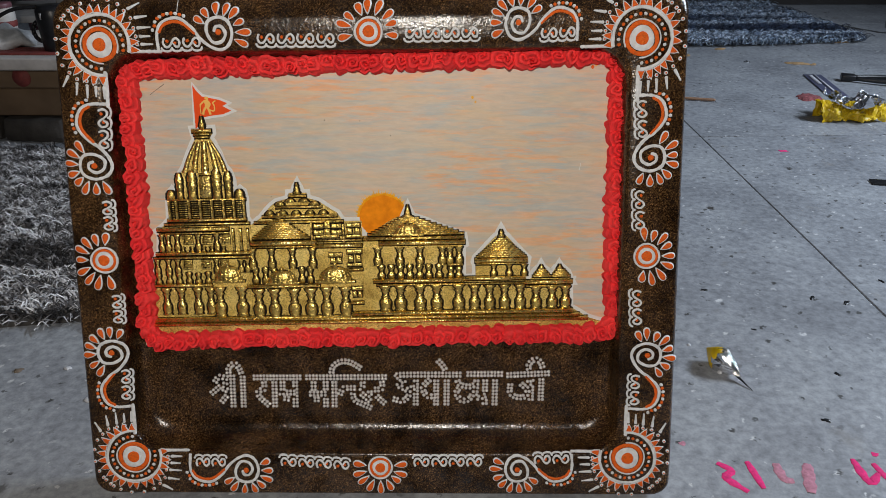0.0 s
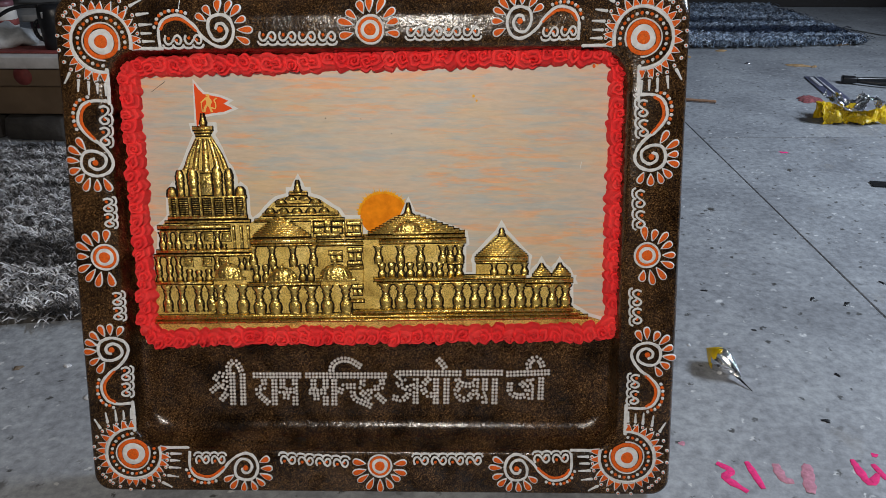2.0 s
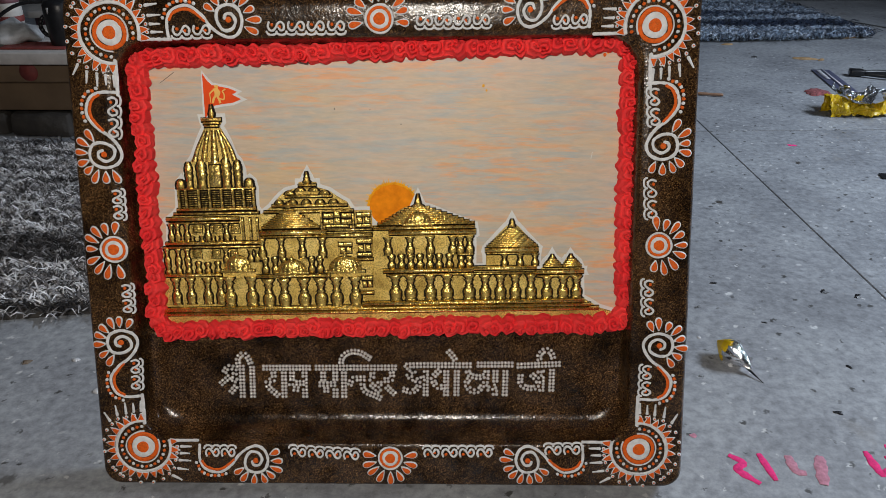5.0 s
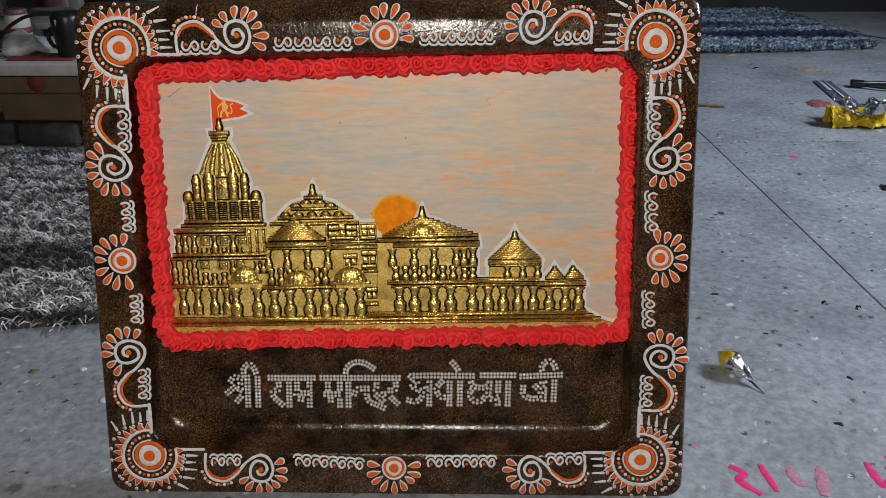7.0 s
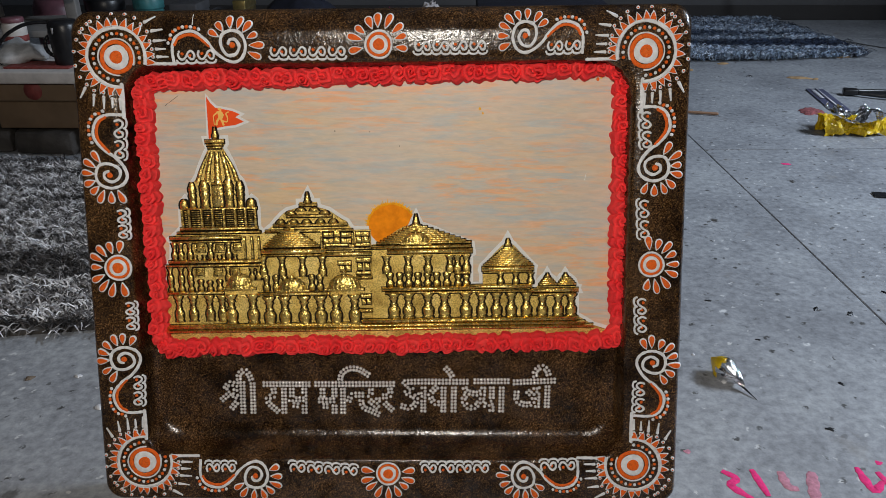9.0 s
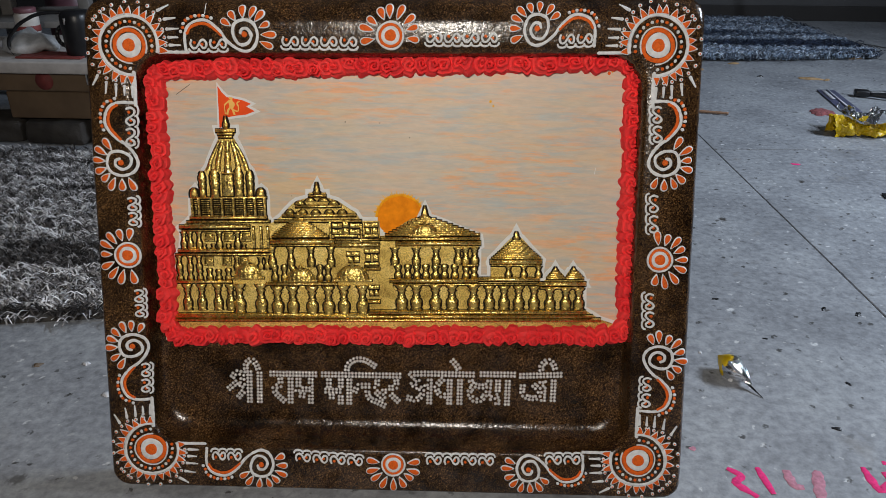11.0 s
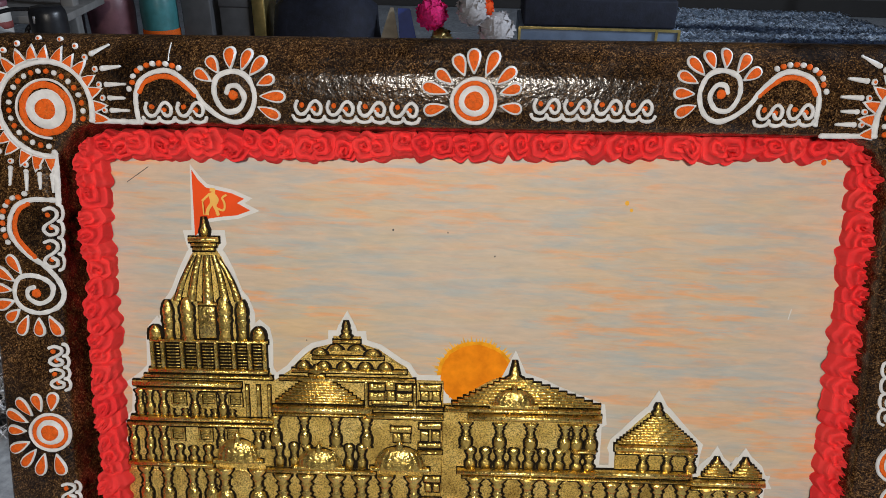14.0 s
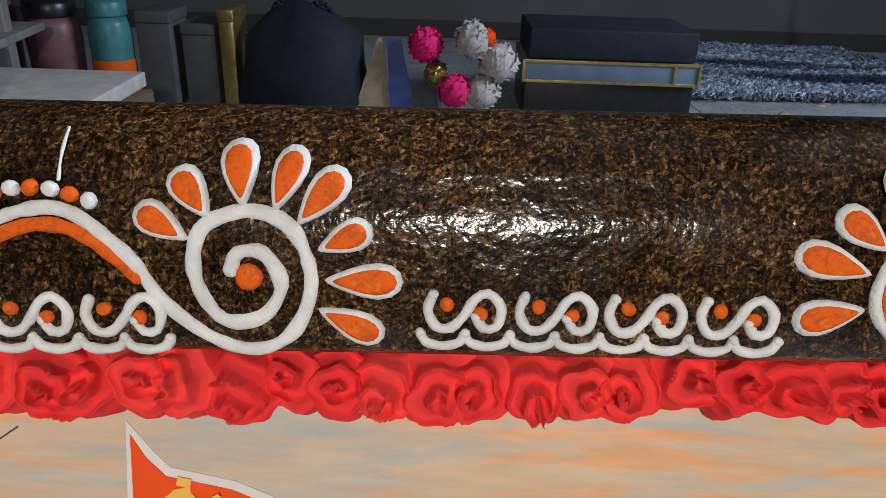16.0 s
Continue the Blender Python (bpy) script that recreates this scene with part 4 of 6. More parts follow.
for (u, v), w in (((-190.1, 281.9), 10), ((-169.8, 281.8), 10.5), ((-151.4, 281.8), 9.5), ((-192.4, 256.2), 9.5), ((-173.2, 256.1), 9.5), ((-155.2, 256.1), 9.0)):
    niche(u, v, w, 9.4)
    for k in ((-1, 0, 1)):
        ledge(u - w * 0.26, u + w * 0.26, v + 1.9 * k, 0.8, 2.3, "louvre")
for u, v0, v1 in ((-206.3, 268.8, 274.8), (-196.1, 268.8, 274.8), (-186.5, 268.8, 274.7), (-174.6, 268.7, 274.7), (-166.2, 268.7, 274.7), (-154.3, 268.7, 274.6)):
    baluster(u, v0, v1, 1.8, 1.4)
for u, v0, v1 in ((-223.6, 235.6, 246.6), (-212.6, 235.6, 249.0), (-202.4, 235.6, 247.7), (-192.1, 235.6, 248.9), (-182.5, 235.6, 247.7), (-172.2, 235.5, 248.9)):
    baluster(u, v0, v1, 2.6, 1.5)
for u in ((-143.1, -135.4, -128.2)):
    ledge(u - 1.0, u + 1.0, 281.1, 23, 2.9, "pilaster")
for u, v0, v1 in ((-130.9, 246.4, 260.2), (-137.5, 246.4, 260.2)):
    column(u, v0, v1, 1.9, 1.3)
for u, v0, v1 in ((-217.4, 203.1, 231.3), (-202.2, 203.1, 231.3), (-184.7, 203.1, 231.3), (-171.4, 203.1, 231.3)):
    column(u, v0, v1, 3.2, 1.4)
for u, v in ((-224.4, 221.6), (-209.2, 221.5), (-192.9, 221.5), (-177.8, 221.5)):
    arch(u, v, 13.0, 8.5)

# side hall: tiered roof with bosses and a pinnacle, carved blocks, a gabled porch
for u0, u1, v, h, z in ((-98.3, -51.0, 313.2, 2.2, 3.6), (-112.3, -36.1, 303.8, 2.4, 3.8), (-120.8, -30.4, 298.0, 2.4, 3.8), (-84.4, -66.3, 324.2, 2.0, 3.4)):
    ledge(u0, u1, v, h, z)
turned("pinnacle", [(2.6, 0), (3.4, 1.6), (1.8, 3.4), (2.2, 5), (1.2, 7), (1.5, 8.4), (0.3, 12.2)], -75.6, 326.0, 1.4)
for u, v in ((-93.6, 315.0), (-82.9, 317.9), (-68.9, 317.8), (-58.5, 314.8)):
    turned("boss", [(5.0, 0), (4.4, 1.8), (2.6, 3.4), (0.5, 4.2)], u, v, 1.2)
for u, v in ((-104.6, 305.2), (-91.1, 305.1), (-77.6, 305.0), (-63.5, 305.0), (-50.1, 304.9)):
    turned("boss", [(4.4, 0), (3.8, 2.2), (2.2, 4.2), (0.5, 5.2)], u, v, 1.3)
stepped_roof(-124.0, -65.0, 281.0, -95.9, 301.0, 11, 3.0, 3.6)
turned("roof_finial", [(2.4, 0), (2.8, 1.6), (1.4, 3.0), (1.9, 4.2), (0.3, 6.5)], -95.9, 301.6, 2.2)
ledge(-126.1, -59.3, 276.8, 5.0, 5.0)
ledge(-124.5, -63.0, 272.6, 1.6, 3.2)
ledge(-63.4, -12.3, 278.4, 1.6, 3.2)
ledge(-63.6, -12.4, 273.0, 3.6, 4.2)
for u, v in ((-63.0, 287.9), (-30.8, 285.4)):
    ledge(u - 0.9, u + 0.9, v, 20, 3.2, "pilaster")
for (u, v), w, h in (((-55.8, 293.2), 10, 4.4), ((-46.9, 294.3), 6, 6.0), ((-37.6, 293.1), 10, 4.4), ((-56.0, 286.7), 10, 5.0), ((-46.6, 287.3), 5, 6.4), ((-37.8, 286.6), 10, 5.0), ((-47.3, 282.5), 24, 2.4), ((-20.6, 293.6), 14, 4.0), ((-24.3, 287.8), 5, 6.2), ((-16.7, 287.7), 5, 6.2),
                     ((-20.9, 282.4), 15, 3.0), ((-40.3, 263.5), 14, 3.8), ((-42.9, 257.6), 5, 6.0), ((-36.4, 257.6), 5, 6.0), ((-20.8, 266.5), 15, 4.0), ((-24.5, 259.3), 5, 6.6), ((-16.9, 259.3), 5, 6.6), ((-21.2, 252.8), 15, 3.0), ((-19.5, 228.1), 11, 4.0), ((-22.0, 222.0), 4, 5.6), ((-16.7, 222.0), 4, 5.6)):
    ledge(u - w / 2, u + w / 2, v, h, 2.9, "block")
ledge(-29.0, -12.5, 248.0, 2.4, 3.8)
ledge(-27.0, -13.3, 212.9, 3.0, 3.8)
for u, v0, v1 in ((-125.2, 249.4, 271.0), (-105.5, 249.3, 270.9), (-84.2, 249.3, 270.8), (-63.5, 249.3, 270.7)):
    column(u, v0, v1, 2.5, 1.5)
for u, v0, v1 in ((-123.0, 234.3, 252.4), (-112.9, 234.3, 252.4), (-103.9, 239.1, 251.1), (-75.4, 234.2, 252.3), (-67.0, 234.2, 252.3)):
    baluster(u, v0, v1, 2.7, 1.6)
ledge(-132.6, -57.4, 231.8, 3.0, 4.0)
for (u, v), half, h in (((-151.4, 239.2), 14.0, 20), ((-95.9, 236.0), 14.5, 17), ((-41.2, 236.6), 16.5, 20)):
    dome(u, v, half, h)
for u, v0, v1 in ((-161.8, 200.6, 231.9), (-138.9, 200.7, 231.9), (-121.5, 198.2, 228.8), (-105.3, 198.2, 228.8), (-84.9, 198.2, 228.8), (-67.6, 198.2, 228.8), (-51.4, 198.3, 229.9), (-31.8, 198.3, 229.9)):
    column(u, v0, v1, 4.2, 1.8)
for u, v in ((-149.9, 222.7), (-129.6, 221.5), (-112.7, 221.5), (-94.8, 221.5), (-76.2, 221.5), (-58.9, 221.5), (-41.0, 222.7)):
    arch(u, v, 14.5, 8.5)

# main hall
stepped_roof(-6.3, 90.8, 282.2, 34.8, 300.4, 9, 6, 3.4)
turned("roof_finial", [(5.6, 0), (5.0, 1.4), (2.8, 2.4), (2.0, 6), (0.4, 13)], 34.8, 300.4, 1.4)
dome(34.5, 284.0, 13.0, 14, 4.0)
ledge(-11.1, 90.8, 279.3, 3.2, 4.6)
ledge(4.6, 91.9, 274.5, 4.6, 5.4)
for u, v0, v1 in ((3.1, 250.9, 269.9), (25.4, 250.9, 269.9), (45.9, 250.8, 269.8), (68.6, 250.8, 269.7), (76.2, 250.7, 269.7), (85.5, 250.7, 269.7)):
    column(u, v0, v1, 2.7, 1.6)
ledge(73.2, 89.0, 251.3, 2.4, 3.8)
for u, v0, v1 in ((6.3, 237.1, 252.7), (16.3, 237.1, 252.7), (25.7, 237.1, 252.6), (35.1, 237.1, 252.6), (45.1, 237.1, 252.6), (54.5, 237.0, 252.6), (65.0, 237.0, 252.6), (76.7, 237.0, 249.6), (84.9, 237.0, 249.5)):
    baluster(u, v0, v1, 3.0, 1.7)
ledge(-2.7, 89.0, 235.3, 4.0, 5.2)
ledge(87.8, 152.4, 236.4, 4.0, 4.8)
ledge(0.7, 152.5, 231.0, 1.8, 3.4)
for u, v0, v1 in ((9.3, 203.8, 230.5), (24.7, 203.8, 230.5), (44.8, 203.8, 230.4), (61.9, 203.8, 230.4), (84.2, 203.8, 230.4), (100.6, 203.8, 229.2), (115.9, 203.8, 229.2), (131.1, 203.9, 229.2), (146.9, 203.9, 229.1), (163.2, 203.9, 226.7), (179.5, 203.9, 226.7), (192.9, 203.9, 226.7)):
    column(u, v0, v1, 4.1 if u < 91.3 else 3.7, 1.7)
for u, v in ((17.1, 222.6), (34.8, 222.6), (53.7, 222.6), (73.1, 222.6), (92.4, 222.0), (108.3, 222.0), (123.5, 222.0), (139.2, 222.0), (155.0, 221.3), (171.3, 220.7), (186.4, 220.7)):
    arch(u, v, 13.0, 7.5)

# pavilion and cupolas
stepped_roof(102.9, 153.3, 257.7, 128.3, 277.2, 11, 2.5, 3.4)
turned("roof_finial", [(2.6, 0), (3.0, 2), (1.4, 3.6), (1.9, 5), (0.3, 8.5)], 128.3, 277.8, 1.4)
ledge(101.2, 154.5, 254.8, 4.6, 4.8)
ledge(102.4, 152.8, 251.2, 1.4, 3.0)
for u, v0, v1 in ((120.4, 237.5, 250.1), (136.1, 237.5, 250.0), (151.2, 237.5, 250.0)):
    column(u, v0, v1, 2.2, 1.5)
ledge(151.3, 200.0, 231.5, 4.0, 4.8)
ledge(152.6, 197.8, 227.3, 1.8, 3.6)
for u0, u1, v, *tip in ((159.4, 177.9, 236.3, 168.5, 244.6), (178.5, 197.6, 236.3, 187.0, 244.6)):
    stepped_roof(u0, u1, v, (u0 + u1) / 2, v + 8, 4, 2.5, 3.2)
    turned("roof_finial", [(2.6, 0), (2.4, 1.4), (1.2, 2.6), (0.3, 5.0)], *tip, 1.4)

# plinth
for u0, u1, v, h, z in ((-231.0, -24.4, 198.8, 3.0, 4.4), (-24.4, 200.1, 201.4, 4.2, 5.0), (-231.1, 207.2, 197.1, 3.2, 5.4), (-231.4, 215.5, 193.4, 3.4, 6.0)):
    ledge(u0, u1, v, h, z, "plinth_course")

# sun behind the roofs
SUN_U, SUN_V = (0.0010, 0.3010)


def oval(rx, ry, wobble, n=64):
    """A hand-painted round outline about the sun's middle."""
    return [(SUN_U + (rx + random.uniform(-wobble, wobble)) * math.cos(math.tau * i / n), SUN_V + (ry + random.uniform(-wobble, wobble)) * math.sin(math.tau * i / n)) for i in range(n)]


sun_disc = part("painted_sun", prism(Geo(), oval(0.0232, 0.0218, 0.0004), BOARD - 0.0002, BOARD + 0.0005), SUN, plaque, "painted orange rising sun with yellow rays", smooth=False)
part("sun_rim", prism(Geo(), oval(0.0254, 0.0240, 0.0005), BOARD - 0.0002, BOARD + 0.0003), RIM, sun_disc, "yellow-orange painted rim", smooth=False)
for k in range(34):
    a = radians(4 + 172 * k / 33 + random.uniform(-2, 2))
    r0, r1 = 0.0240, random.uniform(0.0272, 0.0305)
    c, s, h = math.cos(a), math.sin(a), random.uniform(0.0009, 0.0014)
    tri = [(SUN_U + r0 * c - s * h, SUN_V + r0 * s * 0.94 + c * h), (SUN_U + r0 * c + s * h, SUN_V + r0 * s * 0.94 - c * h), (SUN_U + r1 * c, SUN_V + r1 * s * 0.95)]
    part("sun_ray", prism(Geo(), tri[::-1], BOARD - 0.0001, BOARD + 0.0002), RAY, sun_disc, smooth=False)

# flag with a plain yellow emblem
flag_pts = [(-184.4, 430.2), (-180.6, 424.2), (-175.6, 419.3), (-169.3, 418.2), (-158.9, 416.2), (-151.0, 413.0), (-155.7, 410.1), (-147.1, 405.7), (-155.9, 402.2), (-166.4, 400.9), (-175.7, 399.1), (-178.1, 396.2), (-181.8, 389.4), (-183.6, 387.6)]
flag = part("flag", prism(Geo(), [(x * mm, y * mm) for x, y in flag_pts], BOARD, BOARD + 0.00075), FLAG, plaque, "orange swallow-tailed paper flag with a yellow emblem", smooth=False)
part("paper_edge", prism(Geo(), [(x * mm, y * mm) for x, y in grow(flag_pts[::-1], 2.4)], BOARD - 0.0002, BOARD + 0.0004), HALO, flag, "white cut paper edge", smooth=False)
em = Geo()
EU, EV = (-0.1713, 0.4098)


def emblem_bar(pts, w):
    """A tapering printed stroke of the emblem."""
    c = curve(pts, 0.6)
    left, right = [], []
    for i, p in enumerate(c):
        d = (c[min(i + 1, len(c) - 1)] - c[max(i - 1, 0)]).normalized() * w / 2
        left.append((EU + (p.x - d.y) * mm, EV + (p.y + d.x) * mm))
        right.append((EU + (p.x + d.y) * mm, EV + (p.y - d.x) * mm))
    em.add([(x, y, BOARD + 0.00095 + 0.00001 * len(em.v)) for x, y in left + right], [(i, i + 1, len(c) + i + 1, len(c) + i) for i in range(len(c) - 1)])


for pts, w in (([(0, 7.0), (0.4, 9.4)], 3.6), ([(-0.6, 6.6), (0.6, 2.0), (0.4, -1.5)], 4.6), ([(-1.6, 5.6), (-4.6, 3.0), (-6.6, 0.8)], 1.5), ([(2.0, 5.0), (3.6, 2.4), (2.6, -0.4)], 1.5), ([(-0.6, -1.0), (-2.6, -4.0), (-3.6, -8.0)], 2.2),
               ([(1.2, -1.0), (2.8, -4.4), (4.0, -8.0)], 2.2), ([(2.4, -3.0), (7.4, -4.4), (8.2, 0.0), (6.8, 3.4), (9.6, 5.6)], 1.3), ([(-5.8, 0.6), (-5.2, -7.6)], 0.9)):
    emblem_bar(pts, w)
part("emblem", em, EMBLEM, flag, "small plain yellow emblem", smooth=False)

# marks on the sky paint
for (u, v), r, mat in (((-0.0554, 0.3967), 0.0006, GROUT), ((-0.0205, 0.3962), 0.0004, GROUT), ((0.0098, 0.3821), 0.0005, GROUT), ((0.0900, 0.4192), 0.0013, RAY), ((0.0930, 0.4148), 0.0010, RAY), ((0.2055, 0.4483), 0.0016, ORANGE), ((0.2087, 0.4499), 0.0010, RAY), ((-0.1113, 0.3207), 0.0004, GROUT)):
    part("paint_speck", prism(Geo(), [(u + r * math.cos(math.tau * i / 9), v + r * 1.2 * math.sin(math.tau * i / 9)) for i in range(9)], BOARD - 0.0001, BOARD + 0.0002), mat, plaque, smooth=False)
part("scratch", prism(Geo(), [(0.1959, 0.3490), (0.1964, 0.3490), (0.1978, 0.3559), (0.1972, 0.3558)], BOARD - 0.0001, BOARD + 0.0002), HALO, plaque, "short white scratch", smooth=False)
part("stray_hair", prism(Geo(), [(-0.2269, 0.4212), (-0.2269, 0.4207), (-0.2126, 0.4309), (-0.2126, 0.4315)], BOARD - 0.0001, BOARD + 0.0002), GROUT, plaque, "fine dark hair lying on the paint", smooth=False)

# ---- beaded words: two rows of beads along each stroke ----
WORDS = [
    [[(431, 684), (431, 738)], [(449, 686), (449, 738)], [(427, 690), (425, 672), (434, 663), (443, 670), (450, 690)],
     [(401, 694), (407, 686), (417, 688), (418, 699), (409, 703), (394, 715)], [(409, 704), (423, 713), (411, 730)]],
    [[(469, 687), (549, 687)], [(485, 690), (486, 707), (476, 711), (477, 721), (493, 736)], [(504, 690), (504, 738)], [(518, 690), (518, 708)], [(521, 724), (528, 725)],
     [(513, 714), (538, 714)], [(540, 690), (540, 738)]],
    [[(560, 687), (697, 687)], [(572, 690), (572, 709)], [(574, 726), (580, 726)], [(566, 716), (592, 716)], [(593, 690), (593, 738)], [(608, 684), (608, 738)],
     [(603, 684), (606, 669), (619, 660), (636, 661), (653, 671)], [(618, 717), (622, 708), (630, 706), (643, 706)], [(656.5, 691), (656.5, 704), (644.5, 708), (640, 718), (645, 729), (656, 734), (671, 741)],
     [(656, 721), (662.5, 715), (671, 721), (665, 729)], [(690, 690), (690, 707), (675, 710), (683, 722), (695, 733)]],
    [[(715, 687), (724, 683), (825, 683)], [(724, 691), (728, 697), (718, 703)], [(722, 704), (735, 711), (736, 721), (726, 729), (711, 726)], [(736, 708), (746, 706)], [(749, 688), (749, 735)],
     [(772, 692), (765, 699), (761, 707), (768, 720), (782, 721)], [(784, 688), (784, 735)], [(787, 659), (796, 669), (804, 684)], [(802, 688), (802, 735)],
     [(819, 688), (824, 700), (840, 704), (848, 702)], [(826, 704), (819, 714), (826, 727), (838, 728), (846, 718), (840, 704)], [(838, 682), (896, 682)],
     [(853, 688), (852, 712), (848, 716), (857, 724), (868, 720)], [(868, 688), (868, 734)], [(885, 688), (885, 735)]],
    [[(906, 684), (976, 681)], [(911, 701), (911, 714), (921, 722), (936, 722), (941, 710), (930, 699), (946, 698)], [(947, 688), (947, 727)], [(964, 686), (964, 727)],
     [(947, 684), (941, 668), (951, 657), (962, 663), (968, 682)]],
]


def bead_word(strokes):
    placed = []
    for s in strokes:
        straight = len(s) == 2
        c = [Vector(q) for q in (s if straight else [tuple(p) for p in curve(s, 1.0)])]
        length = sum((c[i + 1] - c[i]).length for i in range(len(c) - 1))
        n = max(1, round(length / 5.9))
        for k in range(n + 1):
            want, i = length * k / n, 0
            while i < len(c) - 2 and want > (c[i + 1] - c[i]).length:
                want -= (c[i + 1] - c[i]).length
                i += 1
            d = (c[i + 1] - c[i])
            ln = max(d.length, 1e-6)
            p, nrm = c[i] + d * min(1, want / ln), Vector((-d.y, d.x)) / ln
            for side in (-2.9, 2.9):
                q = p + nrm * side
                if all((q - o).length > 4.25 for o in placed):
                    placed.append(q)
    g = Geo()
    for q in placed:
        u, v = (-421.96 + 0.6141 * q.x + -0.0064 * q.y) * mm, (558.03 + 0.0096 * q.x - 0.6332 * q.y) * mm
        r = 1.78 * random.uniform(0.95, 1.04) * mm
        lathe(g, [(r, 0), (r * 0.97, r * 0.45), (r * 0.76, r * 0.85), (r * 0.38, r * 1.08), (r * 0.05, r * 1.15)], 10, m=pose(u, v, DEEP - 0.0003))
    part("beaded_word", g, BEAD, plaque, "word set in double rows of silver beads")


for strokes in WORDS:
    bead_word(strokes)

# ---- rugs ----
def strands(name, area, count, lengths, widths, heights, mat, parent, seed, lie=0.75):
    """A pile of many bent yarn ends inside an outline given by a test."""
    rnd = random.Random(seed)
    x0, x1, y0, y1, inside_it = area
    verts, faces = [], []
    made = 0
    while made < count:
        x, y = rnd.uniform(x0, x1), rnd.uniform(y0, y1)
        if not inside_it(x, y):
            continue
        made += 1
        a, ln, w = rnd.uniform(0, math.tau), rnd.uniform(*lengths), rnd.uniform(*widths)
        if rnd.random() < 0.5:
            a = rnd.gauss(math.pi, 0.7)
        h = rnd.uniform(*heights)
        dx, dy = math.cos(a), math.sin(a)
        n = len(verts)
        bend = rnd.uniform(-0.5, 0.5)
        for k, (s, z, ww) in enumerate(((0, 0.004, 0.8), (0.3 * lie, h * 0.75, 1.0), (0.75 * lie, h, 0.9), (1.0, h * 0.72, 0.35))):
            px, py = x + dx * ln * s - dy * bend * ln * s * s, y + dy * ln * s + dx * bend * ln * s * s
            verts += [(px - dy * w * ww, py + dx * w * ww, z), (px + dy * w * ww, py - dx * w * ww, z + w * 0.6)]
        faces += [(n + 2 * k, n + 2 * k + 1, n + 2 * k + 3, n + 2 * k + 2) for k in range(3)]
    ob = part(name, Geo().add(verts, faces), mat, parent)
    return tagged(ob, kind="stuff")


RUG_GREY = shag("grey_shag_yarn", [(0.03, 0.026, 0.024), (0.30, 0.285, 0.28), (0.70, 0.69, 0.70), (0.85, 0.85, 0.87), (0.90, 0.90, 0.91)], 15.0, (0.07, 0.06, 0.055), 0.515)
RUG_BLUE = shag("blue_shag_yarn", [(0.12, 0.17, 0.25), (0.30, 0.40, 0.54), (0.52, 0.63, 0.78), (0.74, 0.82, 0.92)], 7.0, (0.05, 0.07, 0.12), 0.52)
RUG_BACK = plain("rug_backing", (0.06, 0.055, 0.05), 0.95, vary=0.3, scale=80)
grey_rug = thing("shag_rug", "light grey and dark brown shaggy rug lying on the floor", "rug")
part("backing", prism(Geo(), [(-0.40, 0.322), (-0.40, 1.03), (-2.0, 1.03), (-2.0, 0.255), (-0.62, 0.285)], 0.0005, 0.009), RUG_BACK, grey_rug, smooth=False)
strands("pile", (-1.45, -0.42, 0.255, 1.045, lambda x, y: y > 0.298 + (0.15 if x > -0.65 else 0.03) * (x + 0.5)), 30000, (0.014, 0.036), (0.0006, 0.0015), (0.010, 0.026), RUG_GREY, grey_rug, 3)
blue_rug = thing("shag_rug", "rumpled navy and pale blue shaggy rug by the wall", "rug")
part("backing", prism(Geo(), [(0.64, 2.24), (1.25, 2.285), (1.58, 2.38), (1.54, 3.10), (0.64, 3.14)], 0.0005, 0.010), RUG_BACK, blue_rug, smooth=False)
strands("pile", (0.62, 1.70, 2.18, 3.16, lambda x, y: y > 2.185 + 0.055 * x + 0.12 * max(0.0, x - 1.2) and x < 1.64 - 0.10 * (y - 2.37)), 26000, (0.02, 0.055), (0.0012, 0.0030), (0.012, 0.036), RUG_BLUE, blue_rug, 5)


# ---- litter on the floor ----
FOIL = plain("crumpled_foil", (0.80, 0.81, 0.83), 0.16, metal=1.0, vary=0.1, scale=70, bump_mm=2.0)
YELLOW = plain("yellow_film", (0.70, 0.47, 0.01), 0.32, vary=0.25, scale=50, bump_mm=1.0)
BLACK = plain("black_plastic", (0.012, 0.012, 0.014), 0.35, vary=0.4, scale=60)
PINK = plain("pink_powder", (0.80, 0.03, 0.20), 0.9, vary=0.2, scale=220, bump_mm=0.5)
PINK_FAINT = plain("faint_pink_powder", (0.50, 0.22, 0.29), 0.9, vary=0.25, scale=180, bump_mm=0.5)
RED_POWDER = plain("red_powder", (0.24, 0.07, 0.075), 0.95, vary=0.7, scale=150, bump_mm=1.0)
STICK = wood("pale_stick", (0.22, 0.12, 0.07), (0.36, 0.21, 0.13), (4, 40, 40))
SHAVING = plain("dry_shaving", (0.34, 0.22, 0.11), 0.8, vary=0.3, scale=90)
LEAF = plain("dry_leaf_brown", (0.15, 0.115, 0.085), 0.8, vary=0.35, scale=160)
PRINT = plain("printed_strip", (0.085, 0.09, 0.15), 0.35, vary=0.3, scale=60, bump_mm=0.0)
PALE = plain("pale_plastic", (0.62, 0.63, 0.66), 0.35, vary=0.1, scale=60, bump_mm=0.0)


def crumple(g, amount, scale, seed):
    """Pushes the vertices of a shape about, for creased film."""
    off = Vector((seed, seed * 1.7, seed * 0.3))
    g.v = [tuple(Vector(p) + noise.noise_vector(Vector(p) * scale + off) * amount) for p in g.v]
    return g


